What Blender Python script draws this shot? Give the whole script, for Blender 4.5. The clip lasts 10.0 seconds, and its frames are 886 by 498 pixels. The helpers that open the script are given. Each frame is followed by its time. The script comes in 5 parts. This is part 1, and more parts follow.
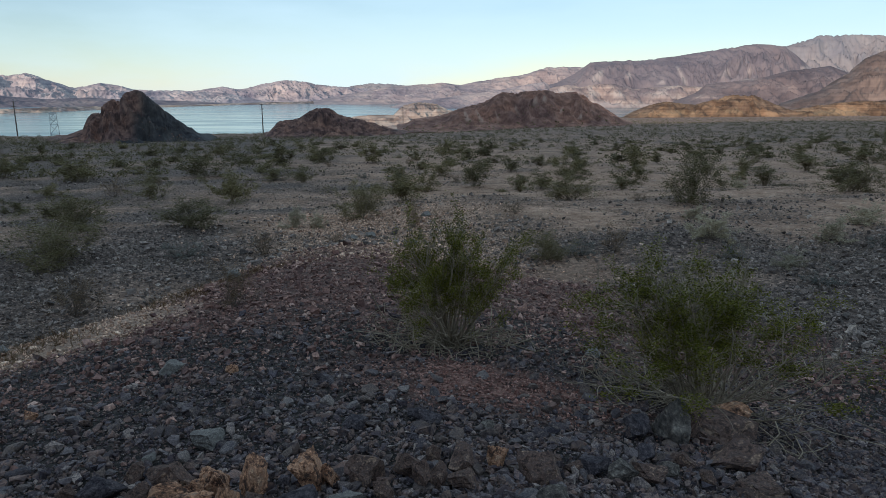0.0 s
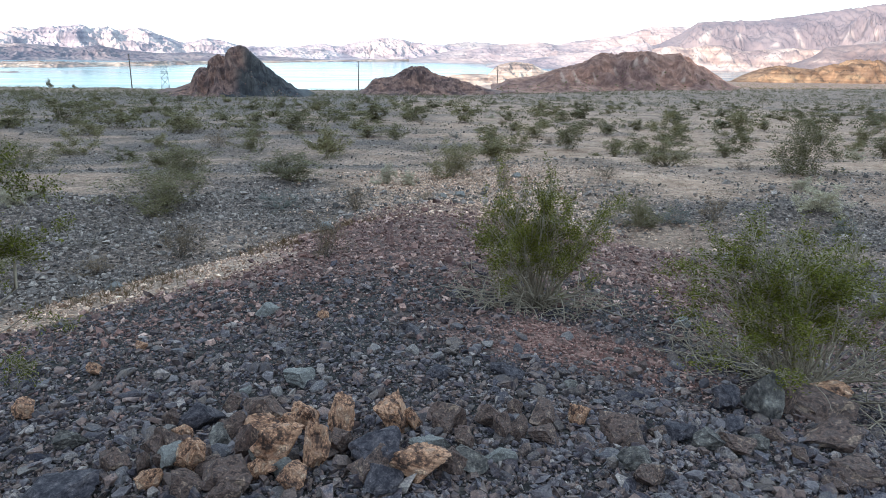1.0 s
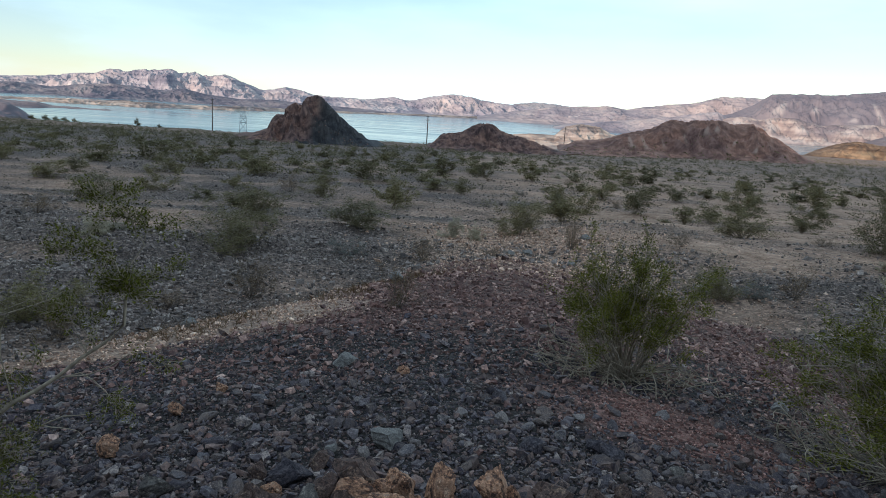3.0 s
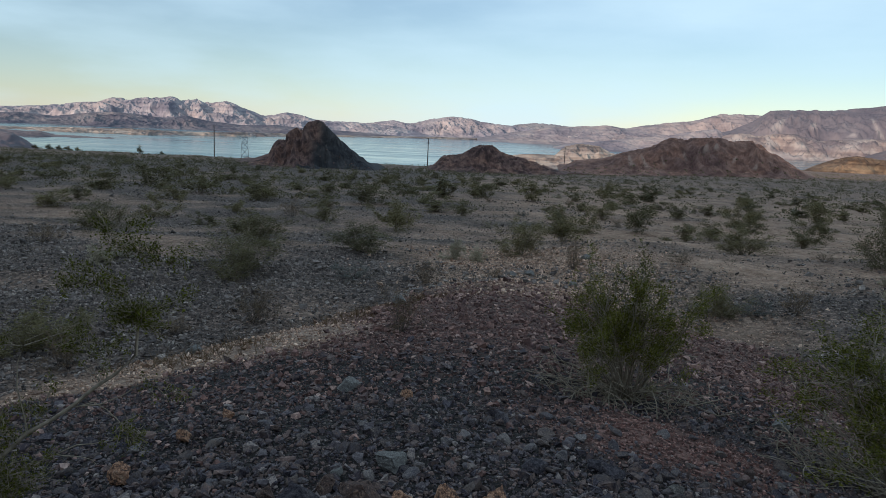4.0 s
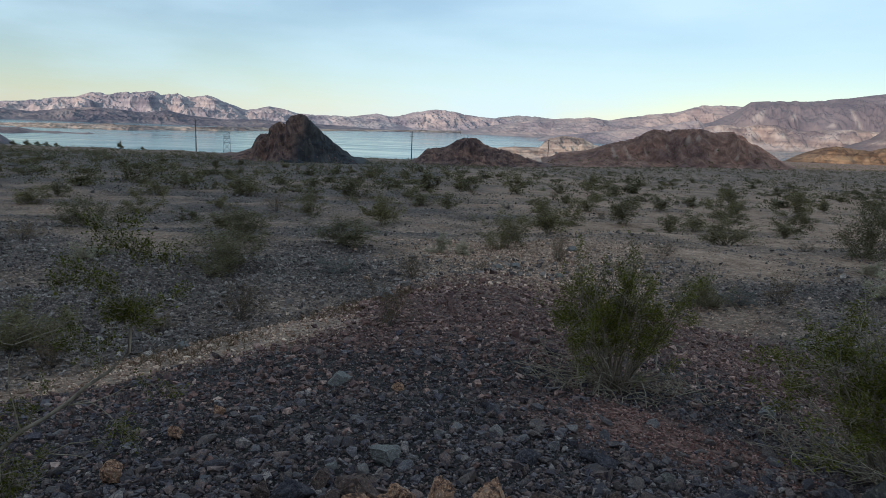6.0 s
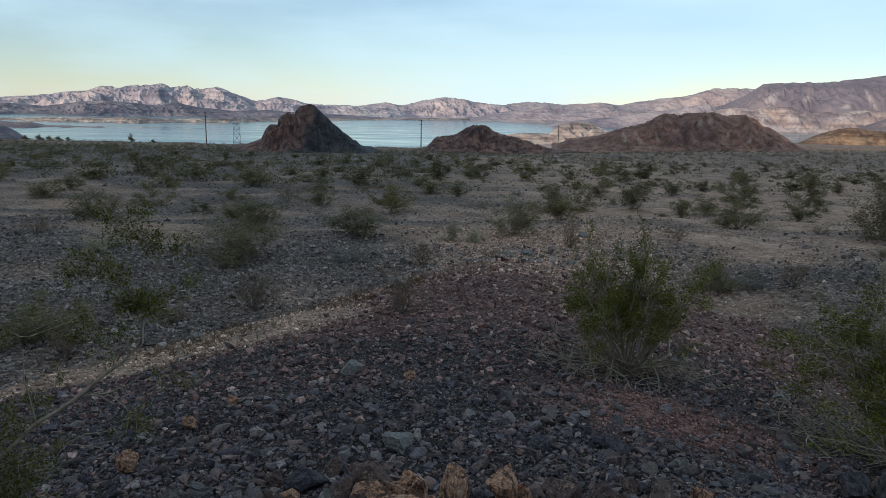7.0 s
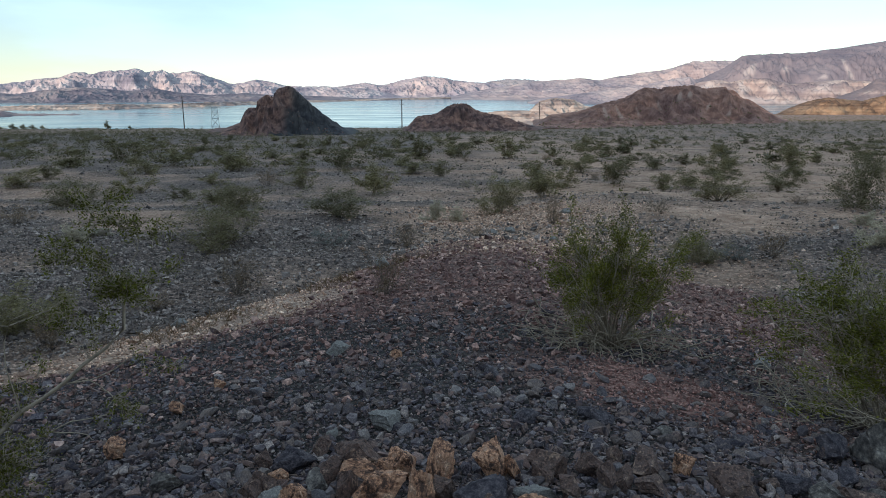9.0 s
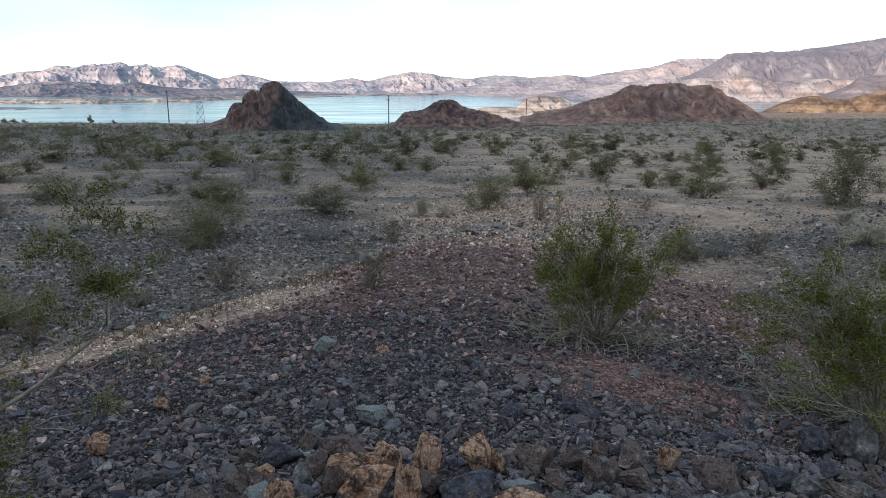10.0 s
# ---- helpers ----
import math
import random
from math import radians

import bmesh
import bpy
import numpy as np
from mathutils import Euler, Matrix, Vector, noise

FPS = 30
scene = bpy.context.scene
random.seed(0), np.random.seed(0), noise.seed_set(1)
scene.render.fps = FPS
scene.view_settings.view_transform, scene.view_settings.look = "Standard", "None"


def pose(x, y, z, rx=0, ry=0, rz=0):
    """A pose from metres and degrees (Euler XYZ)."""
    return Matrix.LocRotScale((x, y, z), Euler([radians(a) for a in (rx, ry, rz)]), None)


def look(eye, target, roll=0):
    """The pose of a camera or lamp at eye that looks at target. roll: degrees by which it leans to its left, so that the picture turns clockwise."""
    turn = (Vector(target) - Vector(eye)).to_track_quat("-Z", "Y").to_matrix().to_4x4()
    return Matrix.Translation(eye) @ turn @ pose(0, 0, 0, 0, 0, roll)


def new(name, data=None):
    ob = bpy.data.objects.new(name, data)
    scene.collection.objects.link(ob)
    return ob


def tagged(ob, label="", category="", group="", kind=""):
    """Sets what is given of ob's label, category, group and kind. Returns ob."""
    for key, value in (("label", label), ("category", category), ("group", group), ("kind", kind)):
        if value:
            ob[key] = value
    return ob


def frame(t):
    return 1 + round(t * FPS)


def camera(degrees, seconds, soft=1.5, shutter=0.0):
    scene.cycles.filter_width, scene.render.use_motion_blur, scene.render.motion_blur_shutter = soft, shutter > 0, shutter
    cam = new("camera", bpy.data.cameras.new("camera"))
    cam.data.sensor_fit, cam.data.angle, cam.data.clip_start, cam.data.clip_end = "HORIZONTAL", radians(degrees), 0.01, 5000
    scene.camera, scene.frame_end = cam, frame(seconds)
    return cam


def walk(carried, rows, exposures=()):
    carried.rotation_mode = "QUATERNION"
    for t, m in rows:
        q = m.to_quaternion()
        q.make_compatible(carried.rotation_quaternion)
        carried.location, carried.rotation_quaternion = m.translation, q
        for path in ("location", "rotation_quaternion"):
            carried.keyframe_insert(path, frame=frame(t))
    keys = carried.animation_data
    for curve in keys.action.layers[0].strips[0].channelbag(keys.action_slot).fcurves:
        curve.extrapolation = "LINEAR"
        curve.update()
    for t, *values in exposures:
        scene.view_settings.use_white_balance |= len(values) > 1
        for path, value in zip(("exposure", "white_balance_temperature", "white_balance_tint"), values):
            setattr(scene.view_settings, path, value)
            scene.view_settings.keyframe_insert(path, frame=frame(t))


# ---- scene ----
SKY_STRENGTH, SUN_POWER, BEHIND_H = 0.12, 3.2, 190.0
VEIL = (5.9, 7.9, 8.7, 1)  # radiance of the thin cloud
EXPO = [(0, 0.05, 6200, 13), (0.5, 0.75, 6200, 13), (1, 1.5, 6200, 13), (1.5, 1.65, 6200, 13), (2, 1.05, 6200, 13), (2.5, 0.75, 6200, 13), (4, -0.04, 6200, 13), (4.5, 0.05, 6200, 13), (5.5, 0.03, 6200, 13), (6.5, 0.01, 6200, 13), (7, 0.05, 6200, 13), (8, 0.31, 6200, 13), (9, 0.5, 6200, 13), (10, 0.8, 6200, 13)]
S = 1.4  # metres of the path's unit
PATH = [
    (0.0, 0.196, -0.051, 0.018, 77.18, -0.05, -12.15),
    (0.5, 0.181, -0.053, 0.0, 75.59, -0.5, -8.07),
    (1.0, 0.185, -0.058, -0.007, 73.92, -0.84, -4.47),
    (1.5, 0.125, -0.051, -0.01, 74.89, -2.21, -1.27),
    (2.0, 0.035, 0.067, -0.018, 77.12, -3.08, -1.06),
    (2.5, 0.008, 0.093, -0.034, 77.41, -4.19, 0.88),
    (4.0, 0.02, 0.0, 0.01, 80.0, -2.55, 1.09),
    (4.5, 0.003, 0.0, 0.002, 78.22, -2.72, 1.12),
    (5.0, -0.009, -0.014, 0.013, 79.64, -2.68, 0.05),
    (6.5, -0.004, 0.001, 0.008, 79.14, -1.86, 0.0),
    (7.0, -0.002, 0.002, 0.006, 78.49, -1.23, 0.49),
    (7.5, 0.0, 0.0, 0.0, 77.94, -0.6, 0.0),
    (8.0, 0.004, -0.007, -0.001, 77.4, 0.09, -0.34),
    (8.5, 0.007, -0.006, -0.002, 77.36, 0.24, -0.64),
    (9.0, 0.008, -0.005, -0.001, 76.83, 0.04, -1.12),
    (9.5, 0.007, -0.001, -0.005, 76.23, -0.17, -1.61),
    (10.0, 0.007, -0.005, -0.006, 76.52, -0.32, -2.17),
]
cam = camera(65.48, 10.0, soft=0.5)
walk(cam, [(t, pose(x * S, y * S, z * S + 1.45, rx, ry, rz)) for t, x, y, z, rx, ry, rz in PATH],
     exposures=EXPO)

# ---- light: a low evening sun behind the walker, hidden by the mountain there; open sky ----
SUN_EL, SUN_AZ = radians(12.0), radians(215.0)  # azimuth clockwise from +y
world = bpy.data.worlds.new("evening_sky")
scene.world = world
world.use_nodes = True
wn, wl = world.node_tree.nodes, world.node_tree.links
wn.clear()
sky = wn.new("ShaderNodeTexSky")
sky.sky_type, sky.sun_disc = "NISHITA", False
sky.sun_elevation, sky.sun_rotation = SUN_EL, SUN_AZ
sky.altitude, sky.air_density, sky.dust_density, sky.ozone_density = 400, 1.0, 0.1, 2.0
wb = wn.new("ShaderNodeBackground")
wb.inputs["Strength"].default_value = SKY_STRENGTH
wo = wn.new("ShaderNodeOutputWorld")
# thin high cloud over the whole sky, thicker in wisps
veil_at = wn.new("ShaderNodeTexCoord")
veil_map = wn.new("ShaderNodeMapping")
veil_map.inputs["Scale"].default_value = (1.2, 1.6, 5.0)
veil_map.inputs["Rotation"].default_value = (0.15, 0.1, 0.4)
veil = wn.new("ShaderNodeTexNoise")
veil.inputs["Scale"].default_value, veil.inputs["Detail"].default_value = 1.6, 6
veil_ramp = wn.new("ShaderNodeValToRGB")
veil_ramp.color_ramp.elements[0].position, veil_ramp.color_ramp.elements[0].color = 0.40, (0.20, 0.20, 0.20, 1)
veil_ramp.color_ramp.elements[1].position, veil_ramp.color_ramp.elements[1].color = 0.66, (0.75, 0.75, 0.75, 1)
veil_mix = wn.new("ShaderNodeMix")
veil_mix.data_type = "RGBA"
veil_mix.inputs[7].default_value = VEIL
wl.new(veil_at.outputs["Generated"], veil_map.inputs["Vector"])
wl.new(veil_map.outputs["Vector"], veil.inputs["Vector"])
wl.new(veil.outputs["Fac"], veil_ramp.inputs[0])
wl.new(veil_ramp.outputs[0], veil_mix.inputs[0])
wl.new(sky.outputs["Color"], veil_mix.inputs[6])
wl.new(veil_mix.outputs[2], wb.inputs["Color"])
wl.new(wb.outputs["Background"], wo.inputs["Surface"])
sun_data = bpy.data.lights.new("sun", "SUN")
sun_data.energy, sun_data.angle, sun_data.color = SUN_POWER, radians(0.5), (1.0, 0.80, 0.62)
sun = new("sun", sun_data)
to_sun = Vector((math.sin(SUN_AZ) * math.cos(SUN_EL), math.cos(SUN_AZ) * math.cos(SUN_EL), math.sin(SUN_EL)))
sun.matrix_world = look(to_sun * 900, (0, 0, 0))


# ---- the lie of the land (metres; the walker's eye is near x=0, y=0) ----
EYE = 1.45


def hash01(i, j, seed):
    h = (i.astype(np.int64) * 374761393 + j.astype(np.int64) * 668265263 + seed * 1442695041) & 0xFFFFFFFF
    h = ((h ^ (h >> 13)) * 1274126177) & 0xFFFFFFFF
    return ((h ^ (h >> 16)) & 0xFFFF) / 65535.0


def vnoise(x, y, seed=0):
    """Smooth value noise, -1 to 1."""
    x, y = np.asarray(x, float), np.asarray(y, float)
    i, j = np.floor(x), np.floor(y)
    u, v = x - i, y - j
    u, v = u * u * (3 - 2 * u), v * v * (3 - 2 * v)
    a, b = hash01(i, j, seed), hash01(i + 1, j, seed)
    c, d = hash01(i, j + 1, seed), hash01(i + 1, j + 1, seed)
    return 2 * ((a * (1 - u) + b * u) * (1 - v) + (c * (1 - u) + d * u) * v) - 1


def fbm(x, y, octaves=4, seed=0):
    total, gain = 0.0, 0.5
    for o in range(octaves):
        total = total + gain * vnoise(x * 2 ** o + 17.3 * o, y * 2 ** o - 9.1 * o, seed + o)
        gain *= 0.5
    return total


def gnoise(x, y, seed=0):
    """Gradient noise, about -0.7 to 0.7."""
    i, j = np.floor(x), np.floor(y)
    u, v = x - i, y - j
    a, b = u * u * u * (u * (u * 6 - 15) + 10), v * v * v * (v * (v * 6 - 15) + 10)

    def corner(di, dj):
        turn = 2 * np.pi * hash01(i + di, j + dj, seed)
        return np.cos(turn) * (u - di) + np.sin(turn) * (v - dj)

    low = corner(0, 0) * (1 - a) + corner(1, 0) * a
    return low * (1 - b) + (corner(0, 1) * (1 - a) + corner(1, 1) * a) * b


def ridged(x, y, octaves, seed):
    """Sharp branching ridges with hollows between them, 0 to 1."""
    total, weight, amp, norm = 0.0, 1.0, 1.0, 0.0
    for o in range(octaves):
        s = np.clip(1 - 1.7 * np.abs(gnoise(x * 2 ** o + 31.7 * o, y * 2 ** o - 11.3 * o, seed + o)), 0, 1) ** 2
        total = total + amp * s * weight
        weight = np.clip(1.5 * s, 0.2, 1)
        norm += amp
        amp *= 0.58
    return total / norm


def smooth(a, b, x):
    t = np.clip((x - a) / (b - a), 0, 1)
    return t * t * (3 - 2 * t)


CREST_Y = [-40, -8, 0, 2.45, 3.5, 4.5, 5.6, 9, 13, 20.7, 26.6, 38, 60, 300, 5000]
CREST_Z = [-0.9, -1.2, -1.38, -1.62, -1.80, -1.93, -2.14, -2.62, -3.12, -4.35, -4.95, -6.2, -9.0, -60, -99]
CREST_X = [0, 0, 0, 0, 0, 0.1, 0.2, 0.6, 1.0, 1.9, 2.4, 3.0, 3.0, 3.0, 3.0]
LEFT_Y = [-40, 0, 2, 5, 7, 8.7, 10, 11, 13, 16, 20, 26, 40]
LEFT_X = [-9, -8, -7, -5.6, -4.5, -3.5, -2.9, -2.2, -1.5, -1.1, 0.0, 0.8, 1.5]
RIGHT_Y = [-40, 0, 4, 8, 12, 16, 20, 40]
RIGHT_X = [6, 4.8, 4.6, 4.8, 4.6, 4.0, 4.4, 5.5]
STONY_X = [9, 9, 9, 8.2, 6.6, 4.8, 4.6, 5.5]
PLAIN_Y = [-400, -40, 0, 8, 14, 20, 27, 38, 75, 110, 255]
PLAIN_Z = [14, 0.5, -3.4, -4.05, -4.25, -4.4, -4.85, -6.0, -7.5, -8.5, -13.3]


def plain_z(x, y):
    z = np.interp(y, PLAIN_Y, PLAIN_Z)
    u = x / np.maximum(y, 1.0)
    right = smooth(0.28, 0.5, u)
    z = z + 0.45 * smooth(2, 8, x) * smooth(60, 25, y) - 1.0 * smooth(100, 240, y) - 0.2 * smooth(-40, -90, x) * smooth(120, 230, y) + 1.7 * smooth(0.15, 0.45, u) * smooth(100, 230, y)
    beyond = np.maximum(y - 262, 0)
    z = z - beyond * (0.17 * (1 - right) + 0.034 * right) - 0.05 * right * np.maximum(y - 1300, 0)
    return np.maximum(z, -75)


def ridge_z(x, y):
    cx = np.interp(y, CREST_Y, CREST_X)
    top = np.interp(y, CREST_Y, CREST_Z)
    le, ri = np.interp(y, LEFT_Y, LEFT_X), np.interp(y, RIGHT_Y, RIGHT_X)
    wob = 0.25 * vnoise(x * 0.9, y * 0.9, 5)
    s = np.where(x < cx, (cx - x) / (cx - le), (x - cx) / (ri - cx))
    fall = np.where(x < cx, np.interp(y, [6.5, 9, 13], [0.72, 0.50, 0.40]) * np.minimum(s, 1) ** 1.25, np.interp(y, [0, 6, 12, 16], [0.9, 0.9, 0.5, 0.4]) * np.minimum(s, 1) ** 2)
    past = np.where(x < cx, np.maximum(le - x + wob, 0) * 0.62, np.maximum(x - ri + wob, 0) * 0.28)
    return top - fall - past


def ground_z(x, y, fine=True):
    x, y = np.asarray(x, float), np.asarray(y, float)
    p, r = plain_z(x, y), ridge_z(x, y)
    k = 0.25
    h = np.clip(0.5 + 0.5 * (r - p) / k, 0, 1)
    z = p * (1 - h) + r * h + k * h * (1 - h)
    d = np.hypot(x, y)
    z = z + 0.16 * fbm(x * 0.16, y * 0.16, 3, 3) * smooth(8, 25, d) + 0.5 * fbm(x * 0.02, y * 0.02, 3, 8) * smooth(40, 140, d) * smooth(260, 200, d)
    # low gravel bars and runnels of the wash
    z = z + (0.13 * vnoise(x * 0.21 + 0.1 * y, y * 0.42 - 0.1 * x, 12) + 0.07 * vnoise(x * 0.6, y * 1.1, 14)) * smooth(10, 16, d) * smooth(110, 50, d)
    if fine:
        z = z + 0.02 * fbm(x * 2.1, y * 2.1, 3, 21)
    return z + EYE


def ridge_mask(x, y):
    """1 on the dark stony ridge, 0 off it."""
    le, ri = np.interp(y, LEFT_Y, LEFT_X), np.interp(y, RIGHT_Y, STONY_X)
    w = 0.5 * fbm(x * 0.8, y * 0.8, 3, 31)
    band = np.interp(y, [4, 6, 7, 8.7, 10, 11, 15], [0.2, 0.5, 1.6, 2.1, 1.5, 0.6, 0.1])
    return smooth(-0.5, 0.5, x - le - band + 1.8 * w) * smooth(-0.8, 1.6, ri - x + 2.4 * w) * smooth(19.5, 13.5, y + 4 * w)

# ---- materials ----
def node_mat(name, rough=0.9):
    m = bpy.data.materials.new(name)
    m.use_nodes = True
    b = m.node_tree.nodes["Principled BSDF"]
    b.inputs["Roughness"].default_value = rough
    b.inputs["Specular IOR Level"].default_value = 0.25
    return m, m.node_tree.nodes, m.node_tree.links, b


def ramp_node(n, stops, mode="LINEAR"):
    r = n.new("ShaderNodeValToRGB")
    r.color_ramp.interpolation = mode
    els = r.color_ramp.elements
    while len(els) < len(stops):
        els.new(0.5)
    for e, (p, c) in zip(els, stops):
        e.position, e.color = p, (*c, 1)
    return r


def noise_node(n, l, scale, detail=6, rough=0.6, coord="Object"):
    tc = n.new("ShaderNodeTexCoord")
    t = n.new("ShaderNodeTexNoise")
    t.inputs["Scale"].default_value, t.inputs["Detail"].default_value, t.inputs["Roughness"].default_value = scale, detail, rough
    l.new(tc.outputs[coord], t.inputs["Vector"])
    return t


def mix_col(n, l, fac, a, b, blend="MIX"):
    m = n.new("ShaderNodeMix")
    m.data_type, m.blend_type = "RGBA", blend
    for sock, val in ((m.inputs[0], fac), (m.inputs[6], a), (m.inputs[7], b)):
        if isinstance(val, (int, float)):
            sock.default_value = val
        elif isinstance(val, tuple):
            sock.default_value = (*val, 1)
        else:
            l.new(val, sock)
    return m.outputs[2]


def bump_on(n, l, b, height, strength, distance):
    k = n.new("ShaderNodeBump")
    k.inputs["Strength"].default_value, k.inputs["Distance"].default_value = strength, distance
    l.new(height, k.inputs["Height"])
    l.new(k.outputs["Normal"], b.inputs["Normal"])


def rock_mat(name, stops, scale, source, streak=0.5, rough=0.92, bump=0.6, dist=0.02, lime=(0.27, 0.235, 0.205)):
    """Stone: a colour for each stone, mottled by noise. source: 'island', 'object' or None."""
    m, n, l, b = node_mat(name, rough)
    t = noise_node(n, l, scale)
    ramp = ramp_node(n, stops)
    if source:
        if source == "island":
            g = n.new("ShaderNodeNewGeometry").outputs["Random Per Island"]
        else:
            g = n.new("ShaderNodeObjectInfo").outputs["Random"]
        mx = n.new("ShaderNodeMath")
        mx.operation = "MULTIPLY_ADD"
        sub = n.new("ShaderNodeMath")
        sub.operation = "SUBTRACT"
        l.new(t.outputs["Fac"], sub.inputs[0])
        sub.inputs[1].default_value = 0.5
        l.new(sub.outputs[0], mx.inputs[0])
        mx.inputs[1].default_value = streak
        l.new(g, mx.inputs[2])
        l.new(mx.outputs[0], ramp.inputs[0])
    else:
        l.new(t.outputs["Fac"], ramp.inputs[0])
    fine = noise_node(n, l, scale * 4, 8, 0.75)
    speck = ramp_node(n, [(0.34, (0.45, 0.45, 0.46)), (0.46, (0.95, 0.95, 0.95)), (0.55, (1.25, 1.22, 1.18)), (0.65, (2.2, 2.1, 1.9))])
    l.new(fine.outputs["Fac"], speck.inputs[0])
    col = mix_col(n, l, 0.85, ramp.outputs[0], speck.outputs[0], "MULTIPLY")
    # a crust of pale lime on some of the faces
    crust = noise_node(n, l, scale * 0.9, 7, 0.7)
    patch = ramp_node(n, [(0.57, (0, 0, 0)), (0.70, (0.6, 0.6, 0.6))])
    l.new(crust.outputs["Fac"], patch.inputs[0])
    l.new(mix_col(n, l, patch.outputs[0], col, lime), b.inputs["Base Color"])
    bump_on(n, l, b, fine.outputs["Fac"], bump, dist)
    return m


def ground_mat():
    m, n, l, b = node_mat("desert_ground", 0.95)
    big = noise_node(n, l, 0.35, 6)
    mid = noise_node(n, l, 2.2, 8, 0.7)
    fine = noise_node(n, l, 16.0, 6, 0.75)
    sand = ramp_node(n, [(0.38, (0.32, 0.19, 0.127)), (0.5, (0.435, 0.272, 0.19)), (0.62, (0.53, 0.355, 0.255))])
    l.new(mid.outputs["Fac"], sand.inputs[0])
    wash = ramp_node(n, [(0.38, (0.084, 0.062, 0.054)), (0.5, (0.158, 0.116, 0.100)), (0.64, (0.285, 0.214, 0.182))])
    l.new(fine.outputs["Fac"], wash.inputs[0])
    # dark ridge gravel, deepened to paint the shade in gaps between stones
    dark = ramp_node(n, [(0.36, (0.022, 0.019, 0.019)), (0.5, (0.044, 0.036, 0.034)), (0.66, (0.085, 0.068, 0.060))])
    l.new(fine.outputs["Fac"], dark.inputs[0])
    pale = ramp_node(n, [(0.36, (0.26, 0.165, 0.120)), (0.5, (0.43, 0.290, 0.215)), (0.62, (0.62, 0.44, 0.335))])
    l.new(fine.outputs["Fac"], pale.inputs[0])
    red = ramp_node(n, [(0.36, (0.175, 0.092, 0.076)), (0.62, (0.35, 0.195, 0.162))])
    l.new(fine.outputs["Fac"], red.inputs[0])
    col = sand.outputs[0]
    for key, r in (("gravel", wash), ("stony", dark), ("pale", pale), ("red", red)):
        a = n.new("ShaderNodeAttribute")
        a.attribute_name = key
        col = mix_col(n, l, a.outputs["Fac"], col, r.outputs[0])
    vary = ramp_node(n, [(0.3, (0.780, 0.760, 0.740)), (0.7, (1.15, 1.15, 1.15))])
    l.new(big.outputs["Fac"], vary.inputs[0])
    col = mix_col(n, l, 1.0, col, vary.outputs[0], "MULTIPLY")
    # pebbles, too small to lie there one by one
    heights = None
    grav = n.new("ShaderNodeAttribute")
    grav.attribute_name = "pebbly"
    for cells, weight in ((11.0, 0.75), (34.0, 0.6)):
        tc = n.new("ShaderNodeTexCoord")
        vo = n.new("ShaderNodeTexVoronoi")
        vo.inputs["Scale"].default_value = cells
        l.new(tc.outputs["Object"], vo.inputs["Vector"])
        tone = ramp_node(n, [(0.0, (0.25, 0.24, 0.24)), (0.4, (0.80, 0.79, 0.78)), (0.8, (1.3, 1.28, 1.25)), (1.0, (2.1, 2.05, 2.0))])
        sep = n.new("ShaderNodeSeparateColor")
        l.new(vo.outputs["Color"], sep.inputs[0])
        l.new(sep.outputs[0], tone.inputs[0])
        amount = n.new("ShaderNodeMath")
        amount.operation = "MULTIPLY"
        amount.inputs[1].default_value = weight
        l.new(grav.outputs["Fac"], amount.inputs[0])
        col = mix_col(n, l, amount.outputs[0], col, mix_col(n, l, 1.0, col, tone.outputs[0], "MULTIPLY"))
        if heights is None:
            heights = vo.outputs["Distance"]
    l.new(col, b.inputs["Base Color"])
    inv = n.new("ShaderNodeMath")
    inv.operation = "SUBTRACT"
    l.new(fine.outputs["Fac"], inv.inputs[0])
    l.new(heights, inv.inputs[1])
    bump_on(n, l, b, inv.outputs[0], 0.9, 0.05)
    return m


def leaf_mat(name, a, bcol, c):
    m, n, l, b = node_mat(name, 0.6)
    g = n.new("ShaderNodeNewGeometry")
    ramp = ramp_node(n, [(0.0, a), (0.55, bcol), (1.0, c)])
    l.new(g.outputs["Random Per Island"], ramp.inputs[0])
    oi = n.new("ShaderNodeObjectInfo")
    tone = ramp_node(n, [(0.0, (0.75, 0.75, 0.78)), (1.0, (1.2, 1.15, 1.1))])
    l.new(oi.outputs["Random"], tone.inputs[0])
    col = mix_col(n, l, 1.0, ramp.outputs[0], tone.outputs[0], "MULTIPLY")
    l.new(col, b.inputs["Base Color"])
    # thin leaves let some light through
    b.inputs["Specular IOR Level"].default_value = 0.1
    thin = n.new("ShaderNodeBsdfTranslucent")
    l.new(col, thin.inputs["Color"])
    both = n.new("ShaderNodeMixShader")
    both.inputs[0].default_value = 0.35
    l.new(b.outputs[0], both.inputs[1])
    l.new(thin.outputs[0], both.inputs[2])
    l.new(both.outputs[0], n["Material Output"].inputs["Surface"])
    return m


def bark_mat(name, a, bcol):
    m, n, l, b = node_mat(name, 0.9)
    t = noise_node(n, l, 22, 4)
    r = ramp_node(n, [(0.3, a), (0.7, bcol)])
    l.new(t.outputs["Fac"], r.inputs[0])
    l.new(r.outputs[0], b.inputs["Base Color"])
    bump_on(n, l, b, t.outputs["Fac"], 0.4, 0.004)
    return m


